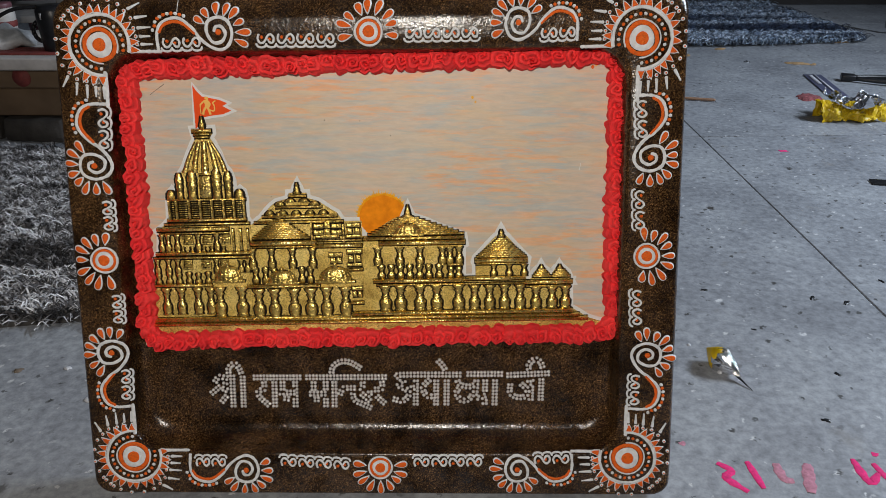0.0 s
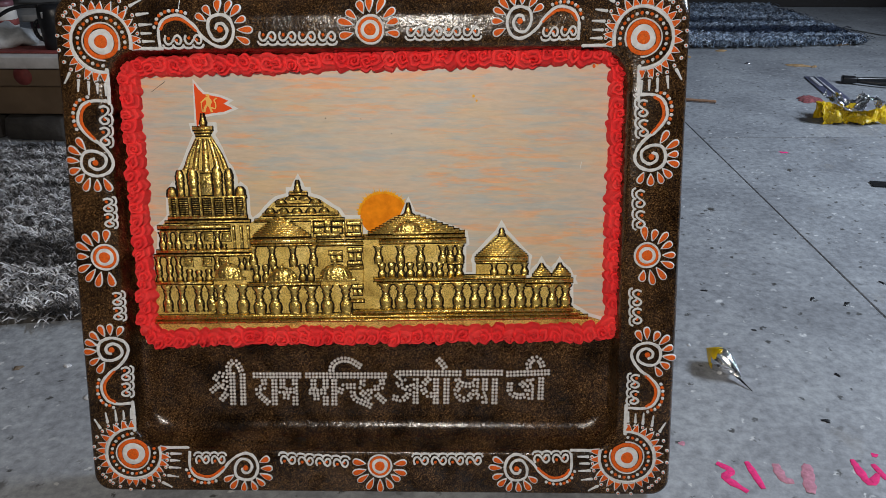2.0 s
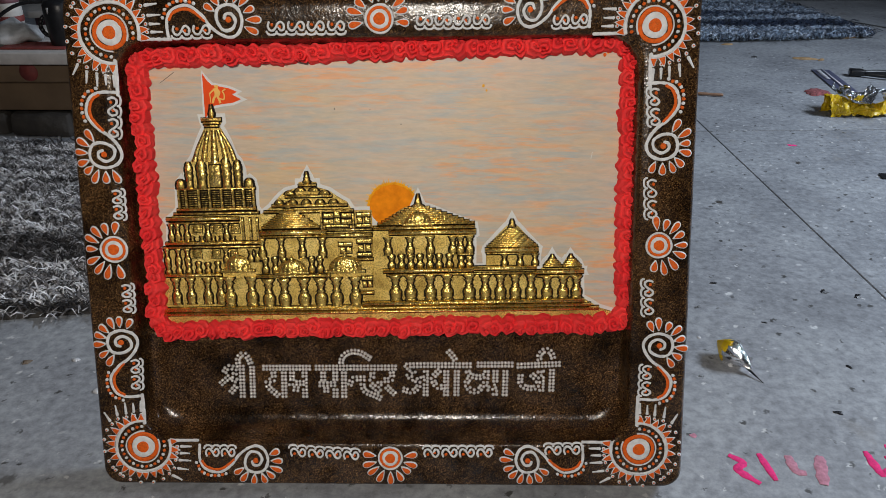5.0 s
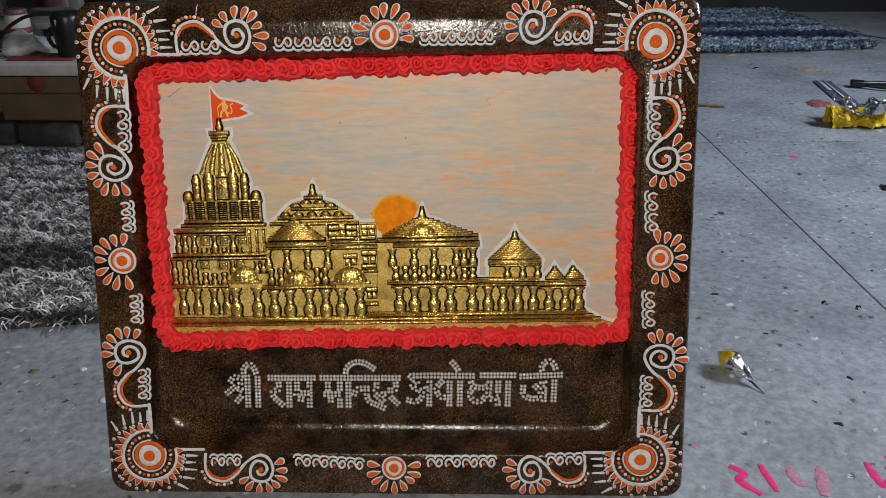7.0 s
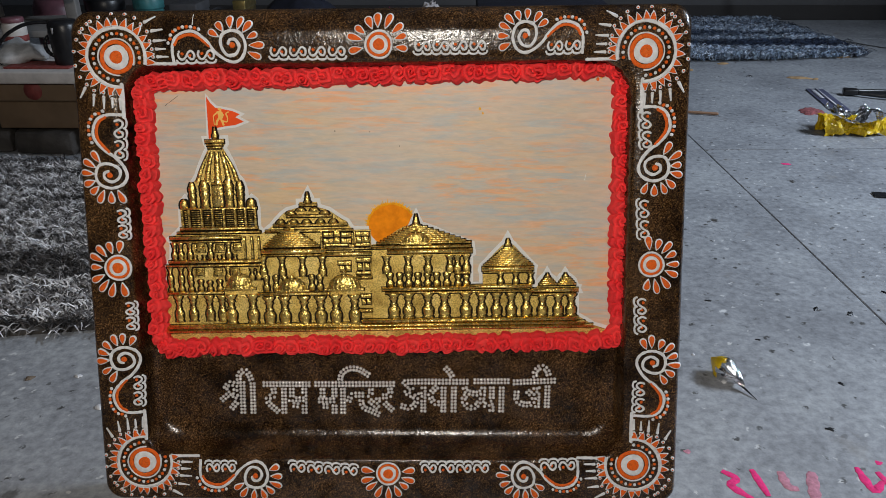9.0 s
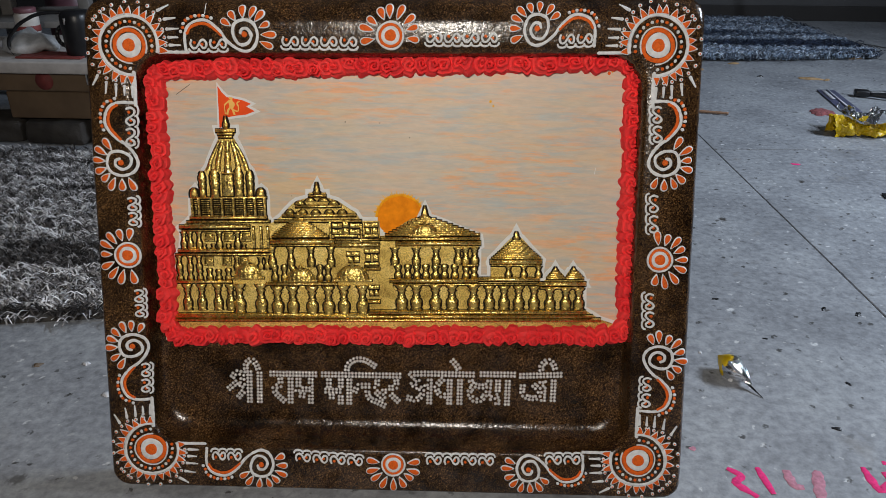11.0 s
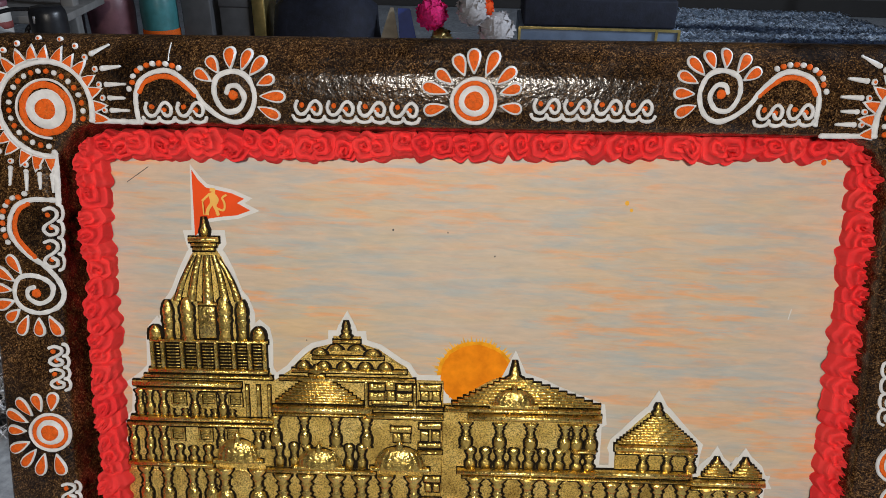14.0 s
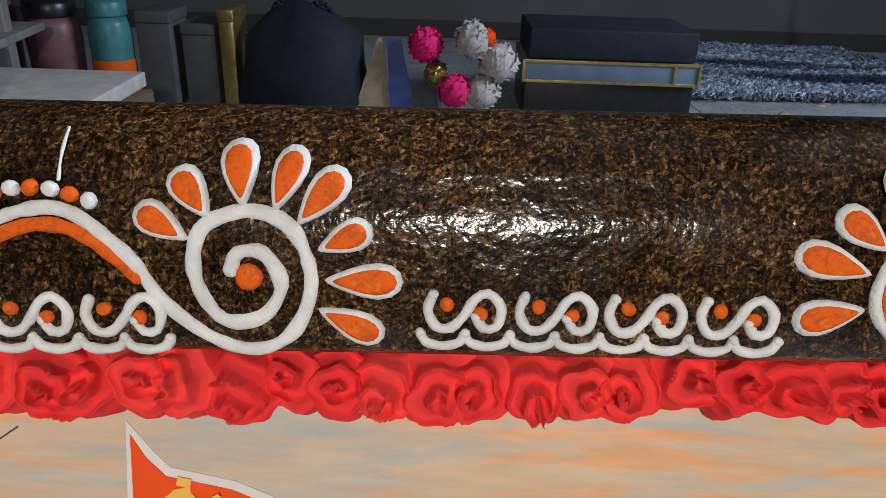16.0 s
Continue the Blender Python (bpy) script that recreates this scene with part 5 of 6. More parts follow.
cone = thing("foil_cone", "small flattened foil cone with a yellow end lying on the floor", "paint cone", pose(0.4206, 0.2220, 0.0145, 0, 9, -60))
part("foil_body", crumple(lathe(Geo(), [(0.0010, 0.046), (0.0040, 0.039), (0.0100, 0.031), (0.0165, 0.022), (0.0192, 0.013), (0.0180, 0.006)], 20, flat=0.75, m=pose(0, 0, 0, 0, 90, 0)), 0.0034, 170, 4), FOIL, cone, smooth=False)
part("tip", lathe(Geo(), [(0.0004, 0.068), (0.0010, 0.055), (0.0019, 0.038)], 8, m=pose(0, 0, 0.000, 0, 93, 0)), BLACK, cone, "thin black tip")
part("yellow_end", crumple(lathe(Geo(), [(0.0190, 0.010), (0.0182, 0.006), (0.0130, -0.001), (0.0070, -0.008), (0.0010, -0.013)], 16, flat=0.75, m=pose(0, 0, 0, 0, 90, 0)), 0.0012, 90, 9), YELLOW, cone, "folded yellow film end", smooth=False)

wrapper = thing("snack_wrapper", "crumpled yellow wrapper with its silver lining showing", "wrapper", pose(1.1111, 1.3276, 0.0, 0, 0, -6))
g = Geo()
n = 52
verts = []
for j in range(21):
    a = math.pi * j / 20
    for i in range(n + 1):
        s = i / n * 2 - 1
        verts.append((s * 0.085, -0.035 * math.cos(a) * (1.0 - 0.25 * s * s) + 0.012 * s, 0.002 + 0.048 * math.sin(a) * (0.75 - 0.2 * s + 0.15 * math.cos(s * 7))))
g.add(verts, [(j * (n + 1) + i, j * (n + 1) + i + 1, (j + 1) * (n + 1) + i + 1, (j + 1) * (n + 1) + i) for j in range(20) for i in range(n)])
crumple(crumple(crumple(g, 0.014, 34, 2), 0.007, 80, 6), 0.003, 210, 3)
g.v = [(x, y, max(z, 0.001)) for x, y, z in g.v]
part("film", g, YELLOW, wrapper, smooth=False)
g = Geo()
n = 34
verts = [(0.005 + 0.058 * (i / n * 2 - 1), 0.012 + 0.052 * (j / n * 2 - 1), 0.052 + 0.012 * math.cos(i * 0.24)) for j in range(n + 1) for i in range(n + 1)]
g.add(verts, [(j * (n + 1) + i, j * (n + 1) + i + 1, (j + 1) * (n + 1) + i + 1, (j + 1) * (n + 1) + i) for j in range(n) for i in range(n)])
part("lining", crumple(crumple(crumple(g, 0.022, 30, 7), 0.008, 80, 8), 0.003, 220, 5), FOIL, wrapper, "crumpled silver foil", smooth=False)

strip = thing("plastic_strip", "flat printed dark blue plastic strip on the floor", "packet", pose(1.1966, 1.6740, 0.001, 0, 0, 83))
part("sheet", crumple(box(Geo(), -0.13, 0.13, -0.028, 0.028, 0.001, 0.004, 0.001), 0.003, 14, 3), PRINT, strip)
part("stripe", box(Geo(), -0.125, 0.125, -0.004, 0.001, 0.0062, 0.0072), PALE, strip, "pale stripe")
for k in range(9):
    part("print_bar", box(Geo(), 0.0 + 0.012 * k, 0.006 + 0.012 * k, 0.008, 0.020, 0.0062, 0.0070), PALE, strip)

tool = thing("pliers", "black handled pliers lying open on the floor", "tool", pose(1.2846, 1.7364, 0.012, 0, 0, -15))
part("jaw", box(Geo(), -0.012, 0.03, -0.017, 0.017, -0.008, 0.010, 0.005), BLACK, tool)
for s in (-1, 1):
    pts = [Vector((0.02 + 0.19 * k / 10, s * (0.006 + 0.026 * math.sin(math.pi * min(1, k / 10 * 1.1) * 0.75)), 0)) for k in range(11)]
    g = Geo()
    verts = []
    for p in pts:
        for i in range(8):
            a = math.tau * i / 8
            verts.append((p.x, p.y + 0.0075 * math.cos(a), p.z + 0.007 * math.sin(a)))
    g.add(verts, [(k * 8 + i, k * 8 + (i + 1) % 8, (k + 1) * 8 + (i + 1) % 8, (k + 1) * 8 + i) for k in range(10) for i in range(8)] + [tuple(range(8))[::-1], tuple(80 + i for i in range(8))])
    part("handle", g, BLACK, tool)

tagged(part("wooden_stick", lathe(Geo(), [(0.003, 0), (0.0042, 0.004), (0.0042, 0.150), (0.0036, 0.156)], 10, m=pose(0.6563, 1.5299, 0.006, 0, 90, -14)), STICK), "short pale wooden stick on the floor", "stick")
tagged(part("dark_strip", box(Geo(), 0, 0.16, -0.014, 0.014, 0.0005, 0.004, 0.001, m=pose(0.9499, 0.8778, 0, 0, 0, -8)), BLACK, smooth=False), "flat dark grey plastic strip on the floor", "strip")


def patch_on_floor(name, x, y, rx, ry, h, mat, label, category, seed, turn=0, group=""):
    rnd = random.Random(seed)
    g = Geo()
    n = 40
    k = [1 + 0.55 * noise.noise(Vector((1.6 * math.cos(math.tau * i / n), 1.6 * math.sin(math.tau * i / n), seed * 3.7))) + rnd.uniform(-0.07, 0.07) for i in range(n)]
    verts = [(rx * k[i] * s * math.cos(math.tau * i / n), ry * k[i] * s * math.sin(math.tau * i / n), z) for s, z in ((1, 0.0003), (0.85, h * 0.6), (0.4, h)) for i in range(n)] + [(0, 0, h)]
    g.add(verts, [(j * n + i, j * n + (i + 1) % n, (j + 1) * n + (i + 1) % n, (j + 1) * n + i) for j in range(2) for i in range(n)] + [(2 * n + i, 2 * n + (i + 1) % n, 3 * n) for i in range(n)])
    return tagged(part(name, g, mat, m=pose(x, y, 0, 0, 0, turn)), label, category, group)


patch_on_floor("red_powder", 1.0892, 1.5396, 0.036, 0.042, 0.007, RED_POWDER, "small heap of spilled dull red powder", "powder", 1)
patch_on_floor("red_spot", 0.8424, 1.0771, 0.010, 0.007, 0.001, PINK, "small pink paint spot on the floor", "paint mark", 2)
for k, (x, y, rx, ry, turn) in enumerate(((1.2300, 1.9686, 0.042, 0.013, -12), (1.0387, 2.1999, 0.022, 0.009, 10), (0.8852, 2.0901, 0.018, 0.012, 30), (1.5420, 2.3215, 0.030, 0.008, 15), (1.2787, 1.9511, 0.012, 0.006, 30))):
    patch_on_floor("wood_shaving", x, y, rx, ry, 0.006, SHAVING, "dry tan wood shaving on the floor", "shaving", 10 + k, turn, "shavings on the floor")
for k, (x, y, r, mat, name, label) in enumerate(((1.0687, 1.9945, 0.010, FOIL, "foil_scrap", "tiny crumpled silver foil scrap"), (0.4250, 0.2024, 0.0045, PALE, "plastic_chip", "tiny pale plastic chip beside the cone"),
                                           (0.4008, 0.2658, 0.003, PALE, "plastic_chip", "tiny white plastic chip on the floor"), (-0.3885, 0.1290, 0.006, PALE, "plastic_chip", "tiny white plastic chip on the floor"),
                                           (-0.4465, 0.1936, 0.005, PALE, "plastic_chip", "tiny white plastic chip on the floor"), (-0.5097, 0.1871, 0.0065, LEAF, "dry_leaf", "small curled dry leaf on the floor"))):
    patch_on_floor(name, x, y, r, r * 0.7, r * 0.5, mat, label, name.split("_")[-1], 30 + k, k * 40)
for k, (x, y, r) in enumerate(((0.4659, 0.4186, 0.006), (0.6266, 0.3972, 0.007), (0.5780, 0.2014, 0.005), (0.5237, 0.1088, 0.006), (0.6721, 0.3825, 0.008), (0.7605, 0.4515, 0.006), (0.5056, 0.3061, 0.004))):
    patch_on_floor("dirt_crumb", x, y, r, r * 0.5, r * 0.22, BLACK, "small dark dirt crumb on the grey floor", "crumb", 60 + k, k * 57, "crumbs on the floor")


def floor_stroke(pts, width, mat, label):
    g = Geo()
    c = [Vector(p) for p in curve(pts, 0.003)]
    n = len(c)
    verts = []
    for i, p in enumerate(c):
        d = (c[min(i + 1, n - 1)] - c[max(i - 1, 0)]).normalized()
        w = width / 2 * (0.35 + 0.65 * math.sin(math.pi * (i + 0.7) / (n + 0.4)) ** 0.5) * (1 + 0.35 * noise.noise(Vector((p.x * 160, p.y * 160, 0))))
        for s, z in ((-1, 0.0002), (-0.8, 0.0008), (0.8, 0.0008), (1, 0.0002)):
            verts.append((p.x - d.y * w * s, p.y + d.x * w * s, z))
    g.add(verts, [(i * 4 + j, i * 4 + j + 1, (i + 1) * 4 + j + 1, (i + 1) * 4 + j) for i in range(n - 1) for j in range(3)])
    tagged(part("paint_mark", g, mat), label, "paint mark", "pink marks on the floor")


BRIGHT, FAINT = "bright pink brushed paint mark on the grey floor", "faint smeared pink mark on the grey floor"
floor_stroke([(0.3691, 0.0338), (0.3818, 0.0218), (0.3724, 0.0112), (0.3898, -0.0094)], 0.010, PINK, BRIGHT)
floor_stroke([(0.4033, 0.0364), (0.4080, -0.0044)], 0.009, PINK, BRIGHT)
floor_stroke([(0.4344, 0.0338), (0.4346, 0.0112), (0.4445, 0.0078)], 0.011, PINK_FAINT, FAINT)
floor_stroke([(0.4696, 0.0342), (0.4628, 0.0139), (0.4560, -0.0095)], 0.014, PINK_FAINT, FAINT)
floor_stroke([(0.5233, 0.0430), (0.5242, 0.0129), (0.5291, 0.0085), (0.5417, 0.0212)], 0.010, PINK, BRIGHT)
floor_stroke([(0.5432, 0.0362), (0.5474, 0.0125)], 0.008, PINK, BRIGHT)
patch_on_floor("paint_spot", 0.5519, 0.0512, 0.004, 0.003, 0.0006, PINK, "small pink paint spot on the floor", "paint mark", 50)
patch_on_floor("paint_spot", 0.3390, 0.0643, 0.004, 0.003, 0.0006, PINK_FAINT, "small faint pink spot on the floor", "paint mark", 51)

# ---- store corner behind the plaque ----
STONE = plain("rough_stone", (0.045, 0.040, 0.036), 0.9, vary=0.45, scale=22, bump_mm=4.0)
CARD = plain("brown_card", (0.15, 0.098, 0.057), 0.8, vary=0.15, scale=25, bump_mm=0.4)
FOAM = plain("white_foam_board", (0.50, 0.47, 0.45), 0.75, vary=0.15, scale=40)
RED_PRINT = plain("red_print", (0.22, 0.045, 0.04), 0.7, vary=0.25, scale=60)
SHELF = plain("grey_painted_shelf", (0.21, 0.20, 0.19), 0.7, vary=0.2, scale=30)
JAR = plain("white_jar_plastic", (0.62, 0.59, 0.55), 0.4, vary=0.15, scale=40)
BAG_FILM = plain("cloudy_plastic_bag", (0.48, 0.49, 0.50), 0.35, vary=0.3, scale=45, bump_mm=2.0)
TEAL = plain("teal_plastic", (0.05, 0.20, 0.21), 0.4, vary=0.25, scale=30)
DULL_PINK = plain("dull_pink_plastic", (0.17, 0.07, 0.085), 0.45, vary=0.25, scale=30)
HOT_PINK = plain("hot_pink_cloth", (0.75, 0.012, 0.17), 0.8, vary=0.3, scale=130, bump_mm=1.5)
GREY_CARD = plain("grey_card", (0.075, 0.075, 0.08), 0.7, vary=0.2, scale=25)
TAN_CARD = plain("tan_card", (0.33, 0.27, 0.19), 0.7, vary=0.2, scale=40)
BLUE_CARD = plain("blue_card", (0.02, 0.05, 0.26), 0.5, vary=0.2, scale=40)
GOLD_TRIM = plain("gold_trim", (0.55, 0.42, 0.16), 0.3, metal=0.9, vary=0.25, scale=50)
TRUNK_BLUE = plain("blue_grey_paint", (0.13, 0.18, 0.27), 0.4, vary=0.2, scale=18)
NAVY = plain("navy_cloth", (0.008, 0.010, 0.022), 0.8, vary=0.4, scale=40, bump_mm=1.5)
FLOWER_WHITE = plain("white_cloth_flower", (0.50, 0.47, 0.47), 0.8, vary=0.2, scale=90, bump_mm=1.0)
METAL = plain("grey_metal", (0.35, 0.36, 0.38), 0.35, metal=0.8, vary=0.2, scale=40)

for k, (x, y, sx, sy, sz, turn) in enumerate(((-0.80, 1.17, 0.15, 0.10, 0.062, 4), (-0.97, 1.16, 0.16, 0.10, 0.060, -6), (-1.15, 1.17, 0.17, 0.10, 0.063, 3), (-0.64, 1.18, 0.14, 0.10, 0.06, 0))):
    g = Geo()
    box(g, -sx / 2, sx / 2, -sy / 2, sy / 2, 0.0, sz, 0.014)
    bm = bmesh.new()
    bm.from_mesh(g.mesh("tmp", STONE))
    bmesh.ops.subdivide_edges(bm, edges=bm.edges[:], cuts=3, use_grid_fill=True)
    g2 = Geo()
    bm.verts.index_update()
    g2.add([v.co + noise.noise_vector(v.co * 22 + Vector((k * 3, 0, 0))) * 0.009 * (v.co.z > 0.01) for v in bm.verts], [tuple(v.index for v in f.verts) for f in bm.faces])
    bm.free()
    tagged(part("foundation_stone", g2, STONE, m=pose(x, y, 0, 0, 0, turn)), "rough dark grey stone under cardboard boxes", "stone", "stones under the boxes")


def carton(x0, x1, y0, y1, z0, z1, label):
    c = thing("cardboard_box", label, "box", pose((x0 + x1) / 2, (y0 + y1) / 2, z0))
    w, d, h = (x1 - x0) / 2, (y1 - y0) / 2, z1 - z0
    part("body", box(Geo(), -w, w, -d, d, 0, h - 0.003, 0.004), CARD, c)
    for s in (-1, 1):
        part("flap", box(Geo(), -w + 0.003, w - 0.003, min(s * 0.002, s * d), max(s * 0.002, s * d), h - 0.003, h, 0.001), CARD, c)
    return c


c1 = carton(-1.075, -0.66, 1.12, 1.39, 0.066, 0.136, "long brown cardboard box resting on rough stones")
c2 = carton(-1.42, -0.68, 1.11, 1.39, 0.1365, 0.1825, "long brown cardboard box with a red printed disc")
part("printed_disc", lathe(Geo(), [(0.022, 0.0), (0.022, 0.0012)], 24, m=pose(0.085, -0.14, 0.026, 90, 0, 0)), RED_PRINT, c2, "dull red printed disc")
part("paper_tag", box(Geo(), 0.19, 0.24, -0.1418, -0.1405, 0.018, 0.050), PALE, c2, "white-edged black tag")
part("tag_field", box(Geo(), 0.194, 0.236, -0.1426, -0.1419, 0.024, 0.046), BLACK, c2)
tagged(part("foam_board", box(Geo(), -1.42, -0.70, 1.09, 1.41, 0.183, 0.212, 0.004), FOAM), "thick white foam board on a cardboard box", "board")
tagged(part("red_cover", box(Geo(), -1.03, -0.87, 1.12, 1.19, 0.2125, 0.217, 0.0015, m=None), RED_PRINT), "thin dull red folder on the foam board", "folder")

rack = thing("shelf_rack", "grey painted shelf rack full of odds and ends", "shelf", pose(-1.25, 1.60, 0))
for z in (0.235, 0.34, 0.44, 0.60):
    part("shelf_board", box(Geo(), -0.50, 0.20, -0.16, 0.14, z - 0.009, z + 0.009, 0.002, m=pose(0, 0, 0, 0, 0, 8)), SHELF, rack)
for x in (-0.45, -0.06, 0.16):
    part("upright", box(Geo(), x - 0.016, x + 0.016, -0.02, 0.02, 0.0, 0.75, 0.003, m=pose(0, 0, 0, 0, 0, 8)), SHELF, rack)


def pot(name, x, y, z, r, h, mat, label, category, lid=None, band=None, n=22, taper=0.9):
    c = thing(name, label, category, pose(x, y, z))
    part("body", lathe(Geo(), [(r * taper, 0), (r * 0.98 * (taper + 1) / 2, h * 0.05), (r, h * 0.75), (r * 0.97, h * 0.9), (r * 0.82, h)], n), mat, c)
    if lid:
        part("lid", lathe(Geo(), [(r * 0.9, 0), (r * 0.92, h * 0.02), (r * 0.92, h * 0.14), (r * 0.85, h * 0.17)], n, m=pose(0, 0, h * 0.99)), lid, c)
    if band:
        part("label_band", lathe(Geo(), [(r * 0.99, h * 0.32), (r * 1.012, h * 0.33), (r * 1.014, h * 0.52), (r * 0.99, h * 0.53)], n), band, c)
    return c


pot("jar", -1.124, 1.36, 0.2125, 0.030, 0.072, JAR, "white plastic jar with a red label band", "jar", DULL_PINK, RED_PRINT)
pot("jar", -1.25, 1.50, 0.3495, 0.028, 0.070, JAR, "white plastic jar on the grey shelf", "jar", JAR)
pot("jar", -1.11, 1.50, 0.3495, 0.024, 0.085, GREY_CARD, "slim grey plastic jar on the shelf", "jar", JAR)
pot("jar", -1.33, 1.50, 0.4495, 0.028, 0.075, DULL_PINK, "dull red plastic jar on the shelf", "jar", JAR)
mug = pot("travel_mug", -0.889, 1.17, 0.2125, 0.036, 0.106, BLACK, "tall black mug with a pale paper tag", "mug", None, None)
part("tag", box(Geo(), -0.012, -0.004, -0.0345, -0.033, 0.078, 0.092), PALE, mug, "small pale paper tag")
g = Geo()
for k in range(9):
    a = radians(90 + 180 * k / 8)
    lathe(g, [(0.005, -0.005), (0.005, 0.006)], 8, m=pose(-0.031 + 0.022 * math.cos(a), 0, 0.045 + 0.024 * math.sin(a), 0, 90 - math.degrees(a) + 90, 0))
part("handle", g, BLACK, mug)
g = lathe(Geo(), [(0.050, 0), (0.066, 0.010), (0.058, 0.026), (0.036, 0.040), (0.012, 0.048)], 22)
tagged(part("plastic_bag", crumple(g, 0.016, 30, 3), BAG_FILM, m=pose(-1.035, 1.21, 0.214)), "cloudy crumpled plastic bag on the foam board", "bag")
tagged(part("paper_stack", box(Geo(), -0.06, 0.06, -0.04, 0.04, 0, 0.012, 0.002, m=pose(-1.02, 1.33, 0.2128, 0, 0, 9)), JAR), "small stack of white paper on the foam board", "paper")
cable_pts = [(-1.047, 1.15, 0.217), (-1.056, 1.15, 0.240), (-1.031, 1.15, 0.277), (-0.998, 1.15, 0.299), (-0.967, 1.155, 0.311), (-0.915, 1.165, 0.314)]
cd = bpy.data.curves.new("cable", "CURVE")
cd.dimensions, cd.bevel_depth, cd.bevel_resolution = "3D", 0.0042, 2
sp = cd.splines.new("BEZIER")
sp.bezier_points.add(len(cable_pts) - 1)
for bp, p in zip(sp.bezier_points, cable_pts):
    bp.co, bp.handle_left_type, bp.handle_right_type = p, "AUTO", "AUTO"
cd.materials.append(BLACK)
tagged(new("cable", cd), "looped black power cable over the shelf", "cable")

# things on the floor along the back
pot("storage_tub", -1.31, 1.93, 0.0, 0.075, 0.27, DULL_PINK, "dull pink plastic storage tub on the floor", "tub", None, None, 28, 0.85)
pot("storage_tub", -1.15, 1.95, 0.0, 0.070, 0.235, DULL_PINK, "dull pink plastic storage tub on the floor", "tub", BLACK, None, 28, 0.85)
pot("canister", -1.0, 1.95, 0.0, 0.055, 0.24, TEAL, "dark teal plastic canister on the floor", "canister", TEAL, ORANGE)
for x0, x1, y0, h, mat, label in ((-0.93, -0.84, 1.95, 0.25, GREY_CARD, "narrow grey card box on the floor"), (-0.82, -0.73, 1.97, 0.22, GREY_CARD, "narrow grey card box on the floor"),
                                  (-0.715, -0.675, 1.96, 0.26, GOLD_TRIM, "small gold trimmed box standing on end")):
    b = thing("storage_box", label, "box", pose((x0 + x1) / 2, y0 + 0.07, 0))
    w = (x1 - x0) / 2
    part("body", box(Geo(), -w, w, -0.07, 0.07, 0, h - 0.03, 0.004), mat, b)
    part("lid", box(Geo(), -w - 0.002, w + 0.002, -0.072, 0.072, h - 0.03, h, 0.004), mat, b)
g = lathe(Geo(), [(0.16, 0), (0.185, 0.03), (0.18, 0.12), (0.15, 0.2), (0.09, 0.26), (0.03, 0.28)], 30, flat=0.7)
bag = thing("cloth_bag", "slumped black cloth bag on the floor", "bag", pose(-0.50, 2.02, 0.0))
part("body", crumple(g, 0.035, 9, 6), NAVY, bag)
for x in (-0.05, 0.05):
    arc = [Vector((x + 0.045 * math.cos(math.pi * k / 10), -0.02 * x / 0.05, 0.21 + 0.07 * math.sin(math.pi * k / 10))) for k in range(11)]
    g = Geo()
    for k in range(10):
        d = arc[k + 1] - arc[k]
        lathe(g, [(0.007, 0), (0.007, d.length * 1.1)], 8, m=Matrix.Translation(arc[k]) @ d.to_track_quat("Z", "Y").to_matrix().to_4x4())
    part("strap", g, NAVY, bag)
tagged(part("card_cone", prism(Geo(), [(-0.36, 0.0), (-0.25, 0.0), (-0.285, 0.20), (-0.295, 0.20)], 0, 0.006), TAN_CARD, m=pose(0, 1.96, 0.0, 80, 0, 0), smooth=False), "tan folded card leaning beside a bag", "card")
tagged(part("blue_card", prism(Geo(), [(-0.27, 0.0), (-0.20, 0.0), (-0.245, 0.20), (-0.282, 0.20)], 0, 0.005), BLUE_CARD, m=pose(0.012, 1.95, 0.0, 82, 0, 0), smooth=False), "deep blue folded card on the floor", "card")


def pompon(x, y, z, r, mat, label, seed):
    rnd = random.Random(seed)
    g = Geo()
    lathe(g, [(r * 0.3, -r * 0.9), (r * 0.8, -r * 0.5), (r * 0.9, 0), (r * 0.75, r * 0.5), (r * 0.3, r * 0.85)], 16)
    for _ in range(60):
        d = Vector((rnd.gauss(0, 1), rnd.gauss(0, 1), rnd.gauss(0, 1))).normalized()
        t = d.orthogonal().normalized() * r * 0.28
        b = d.cross(t)
        c = d * r * 0.82
        g.add([c - t, c - b + d * r * 0.25, c + t, c + b + d * r * 0.18], [(0, 1, 2), (0, 2, 3)])
    return tagged(part("cloth_flower", g, mat, m=pose(x, y, z)), label, "flower", "cloth flowers on the floor")


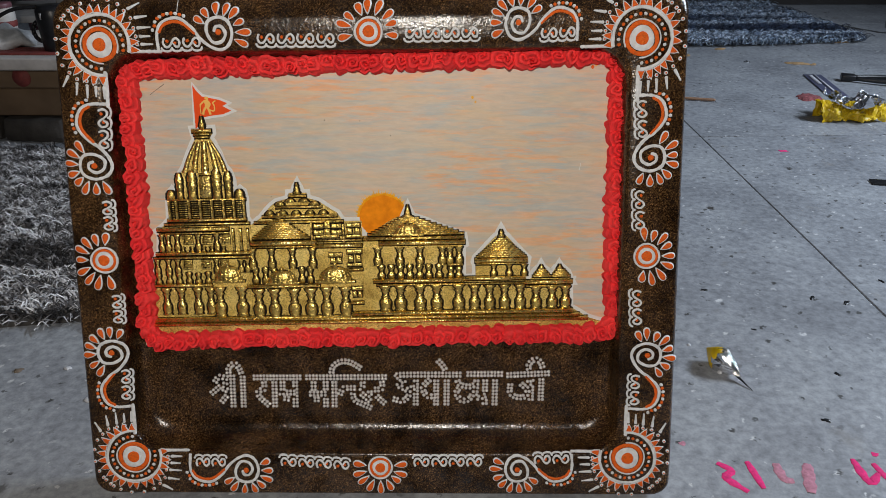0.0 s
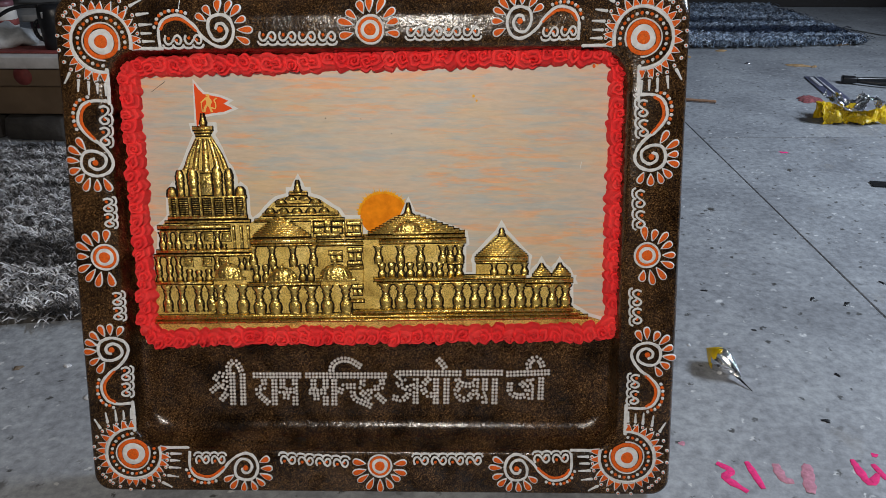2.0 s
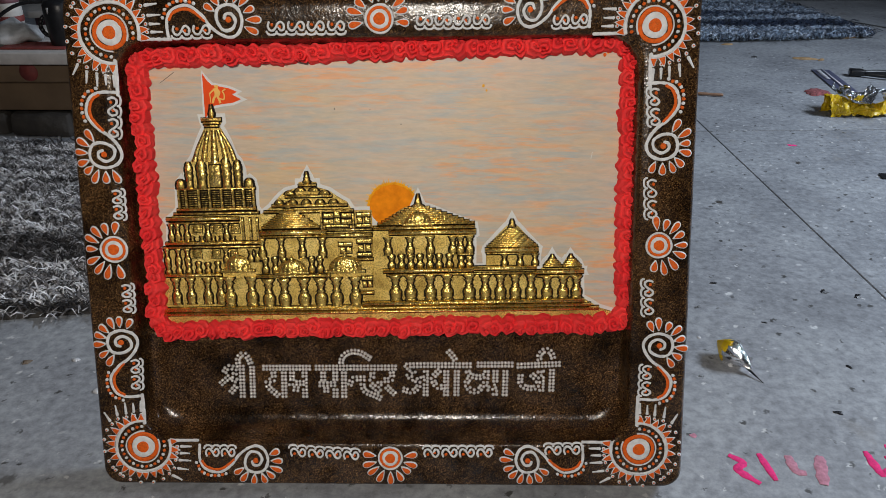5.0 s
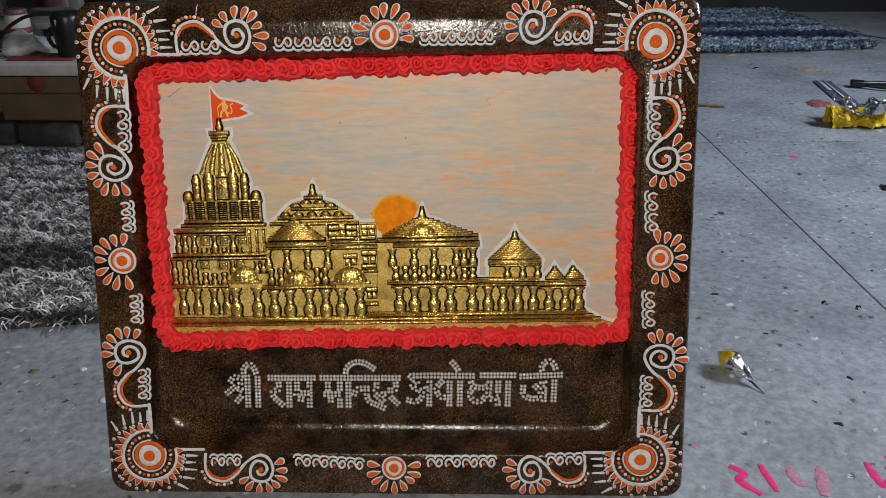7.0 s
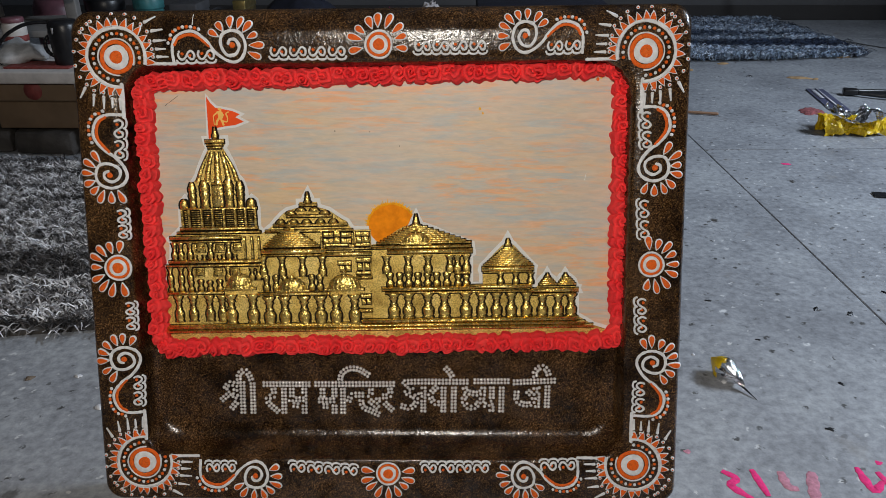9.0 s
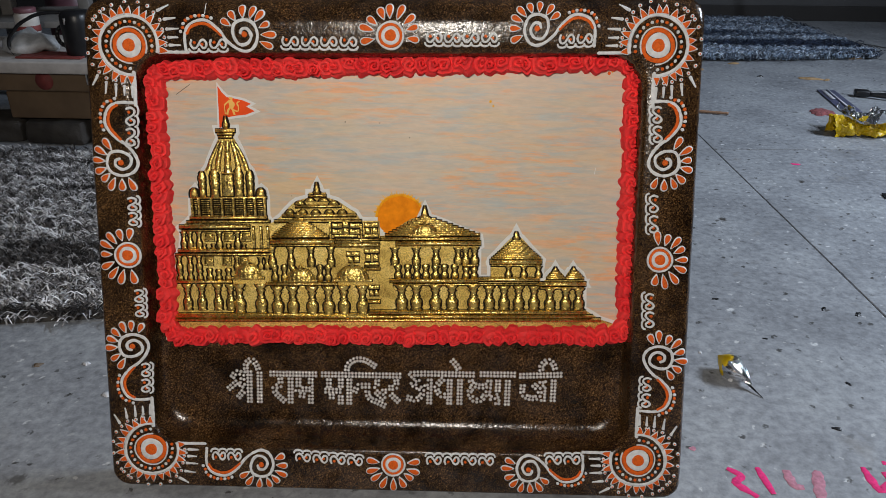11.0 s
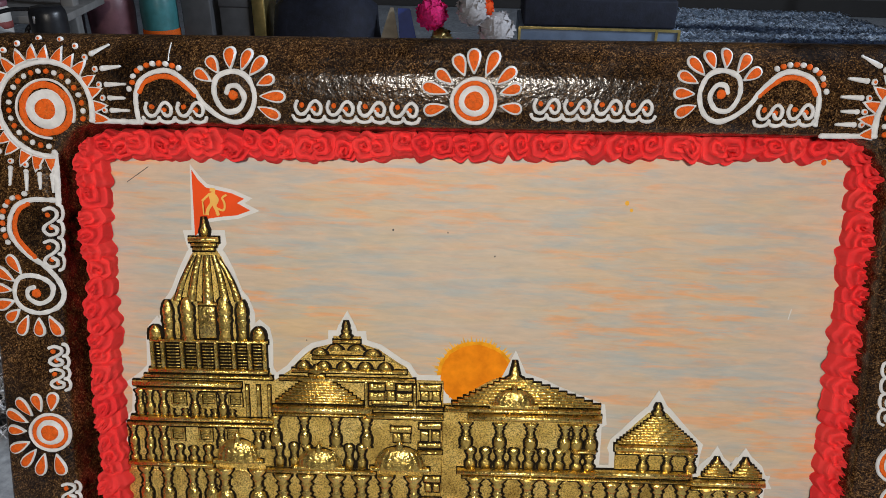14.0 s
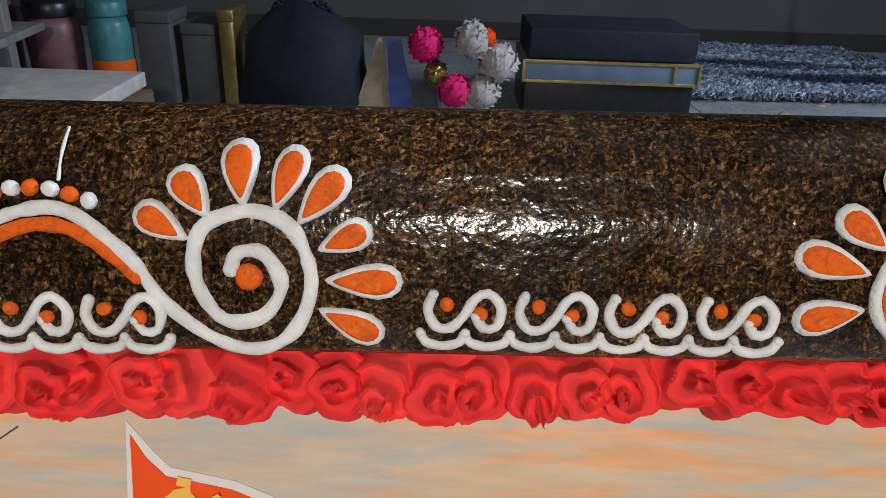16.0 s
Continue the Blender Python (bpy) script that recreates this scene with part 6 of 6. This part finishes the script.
vase = pot("flower_basket", -0.075, 2.0, 0.0, 0.06, 0.06, FLOWER_WHITE, "small pale basket holding cloth flowers", "basket")
for k, (x, z, r, mat, label) in enumerate(((-0.165, 0.19, 0.048, HOT_PINK, "hot pink ruffled cloth flower"), (-0.085, 0.075, 0.046, HOT_PINK, "hot pink ruffled cloth flower"),
                                      (0.03, 0.15, 0.055, FLOWER_WHITE, "white ruffled cloth flower"), (-0.04, 0.21, 0.05, FLOWER_WHITE, "white ruffled cloth flower"), (-0.01, 0.07, 0.05, FLOWER_WHITE, "white ruffled cloth flower"),
                                      (-0.005, 0.215, 0.026, FLAG, "orange ruffled cloth flower"), (-0.135, 0.115, 0.034, GOLD_TRIM, "gold ruffled foil flower"), (-0.02, 0.06, 0.022, RED_PRINT, "small dark red cloth flower"))):
    pompon(x, 1.95 - 0.02 * (k % 2), z, r, mat, label, k)

trunk = thing("trunk", "low blue-grey chest with gold edges on the floor", "chest", pose(0.335, 2.10, 0))
# Black block that stands in for the shadow under the chest.
part("plinth", box(Geo(), -0.23, 0.23, -0.14, 0.14, 0.0, 0.10, 0.004), BLACK, trunk)
part("front_panel", box(Geo(), -0.235, 0.235, -0.150, 0.148, 0.101, 0.158, 0.004), TRUNK_BLUE, trunk)
for z in (0.104, 0.157):
    part("gold_edge", box(Geo(), -0.238, 0.238, -0.154, -0.1505, z - 0.004, z + 0.004, 0.001), GOLD_TRIM, trunk)
for x in (-0.236, 0.17, 0.236):
    part("gold_upright", box(Geo(), x - 0.004, x + 0.004, -0.1555, -0.1515, 0.103, 0.158, 0.001), GOLD_TRIM, trunk)
part("glass_top", box(Geo(), -0.225, 0.225, -0.14, 0.14, 0.16, 0.24, 0.006), NAVY, trunk, "dark upper case")

stand = thing("metal_stand", "bent grey metal stand leg by the wall", "stand", pose(1.80, 2.50, 0))
part("upright", lathe(Geo(), [(0.011, 0), (0.011, 0.6)], 12, m=pose(0, 0, 0.03, 0, -9, 0)), METAL, stand)
part("foot", lathe(Geo(), [(0.011, 0), (0.011, 0.30)], 12, m=pose(-0.01, 0, 0.035, 0, 97, -20)), METAL, stand)

# ---- floor slabs, with recessed joints between them ----
SIZE, GAP = 1.5, 0.0035
g = box(Geo(), GAP / 2, SIZE - GAP / 2, GAP / 2, SIZE - GAP / 2, -0.03, 0.0, 0.0012)
slab_mesh = g.mesh("slab", SLAB, False)
for i in range(-4, 4):
    for j in range(-5, 3):
        m = pose(0.6776, 1.1814, 0, 0, 0, 2.46) @ pose(i * SIZE, j * SIZE, 0)
        c = m @ Vector((SIZE / 2, SIZE / 2, 0))
        if X0 - 0.9 < c.x < X1 + 0.9 and Y0 - 0.9 < c.y < Y1 + 0.9:
            part("slab", slab_mesh, SLAB, floor, m=m)
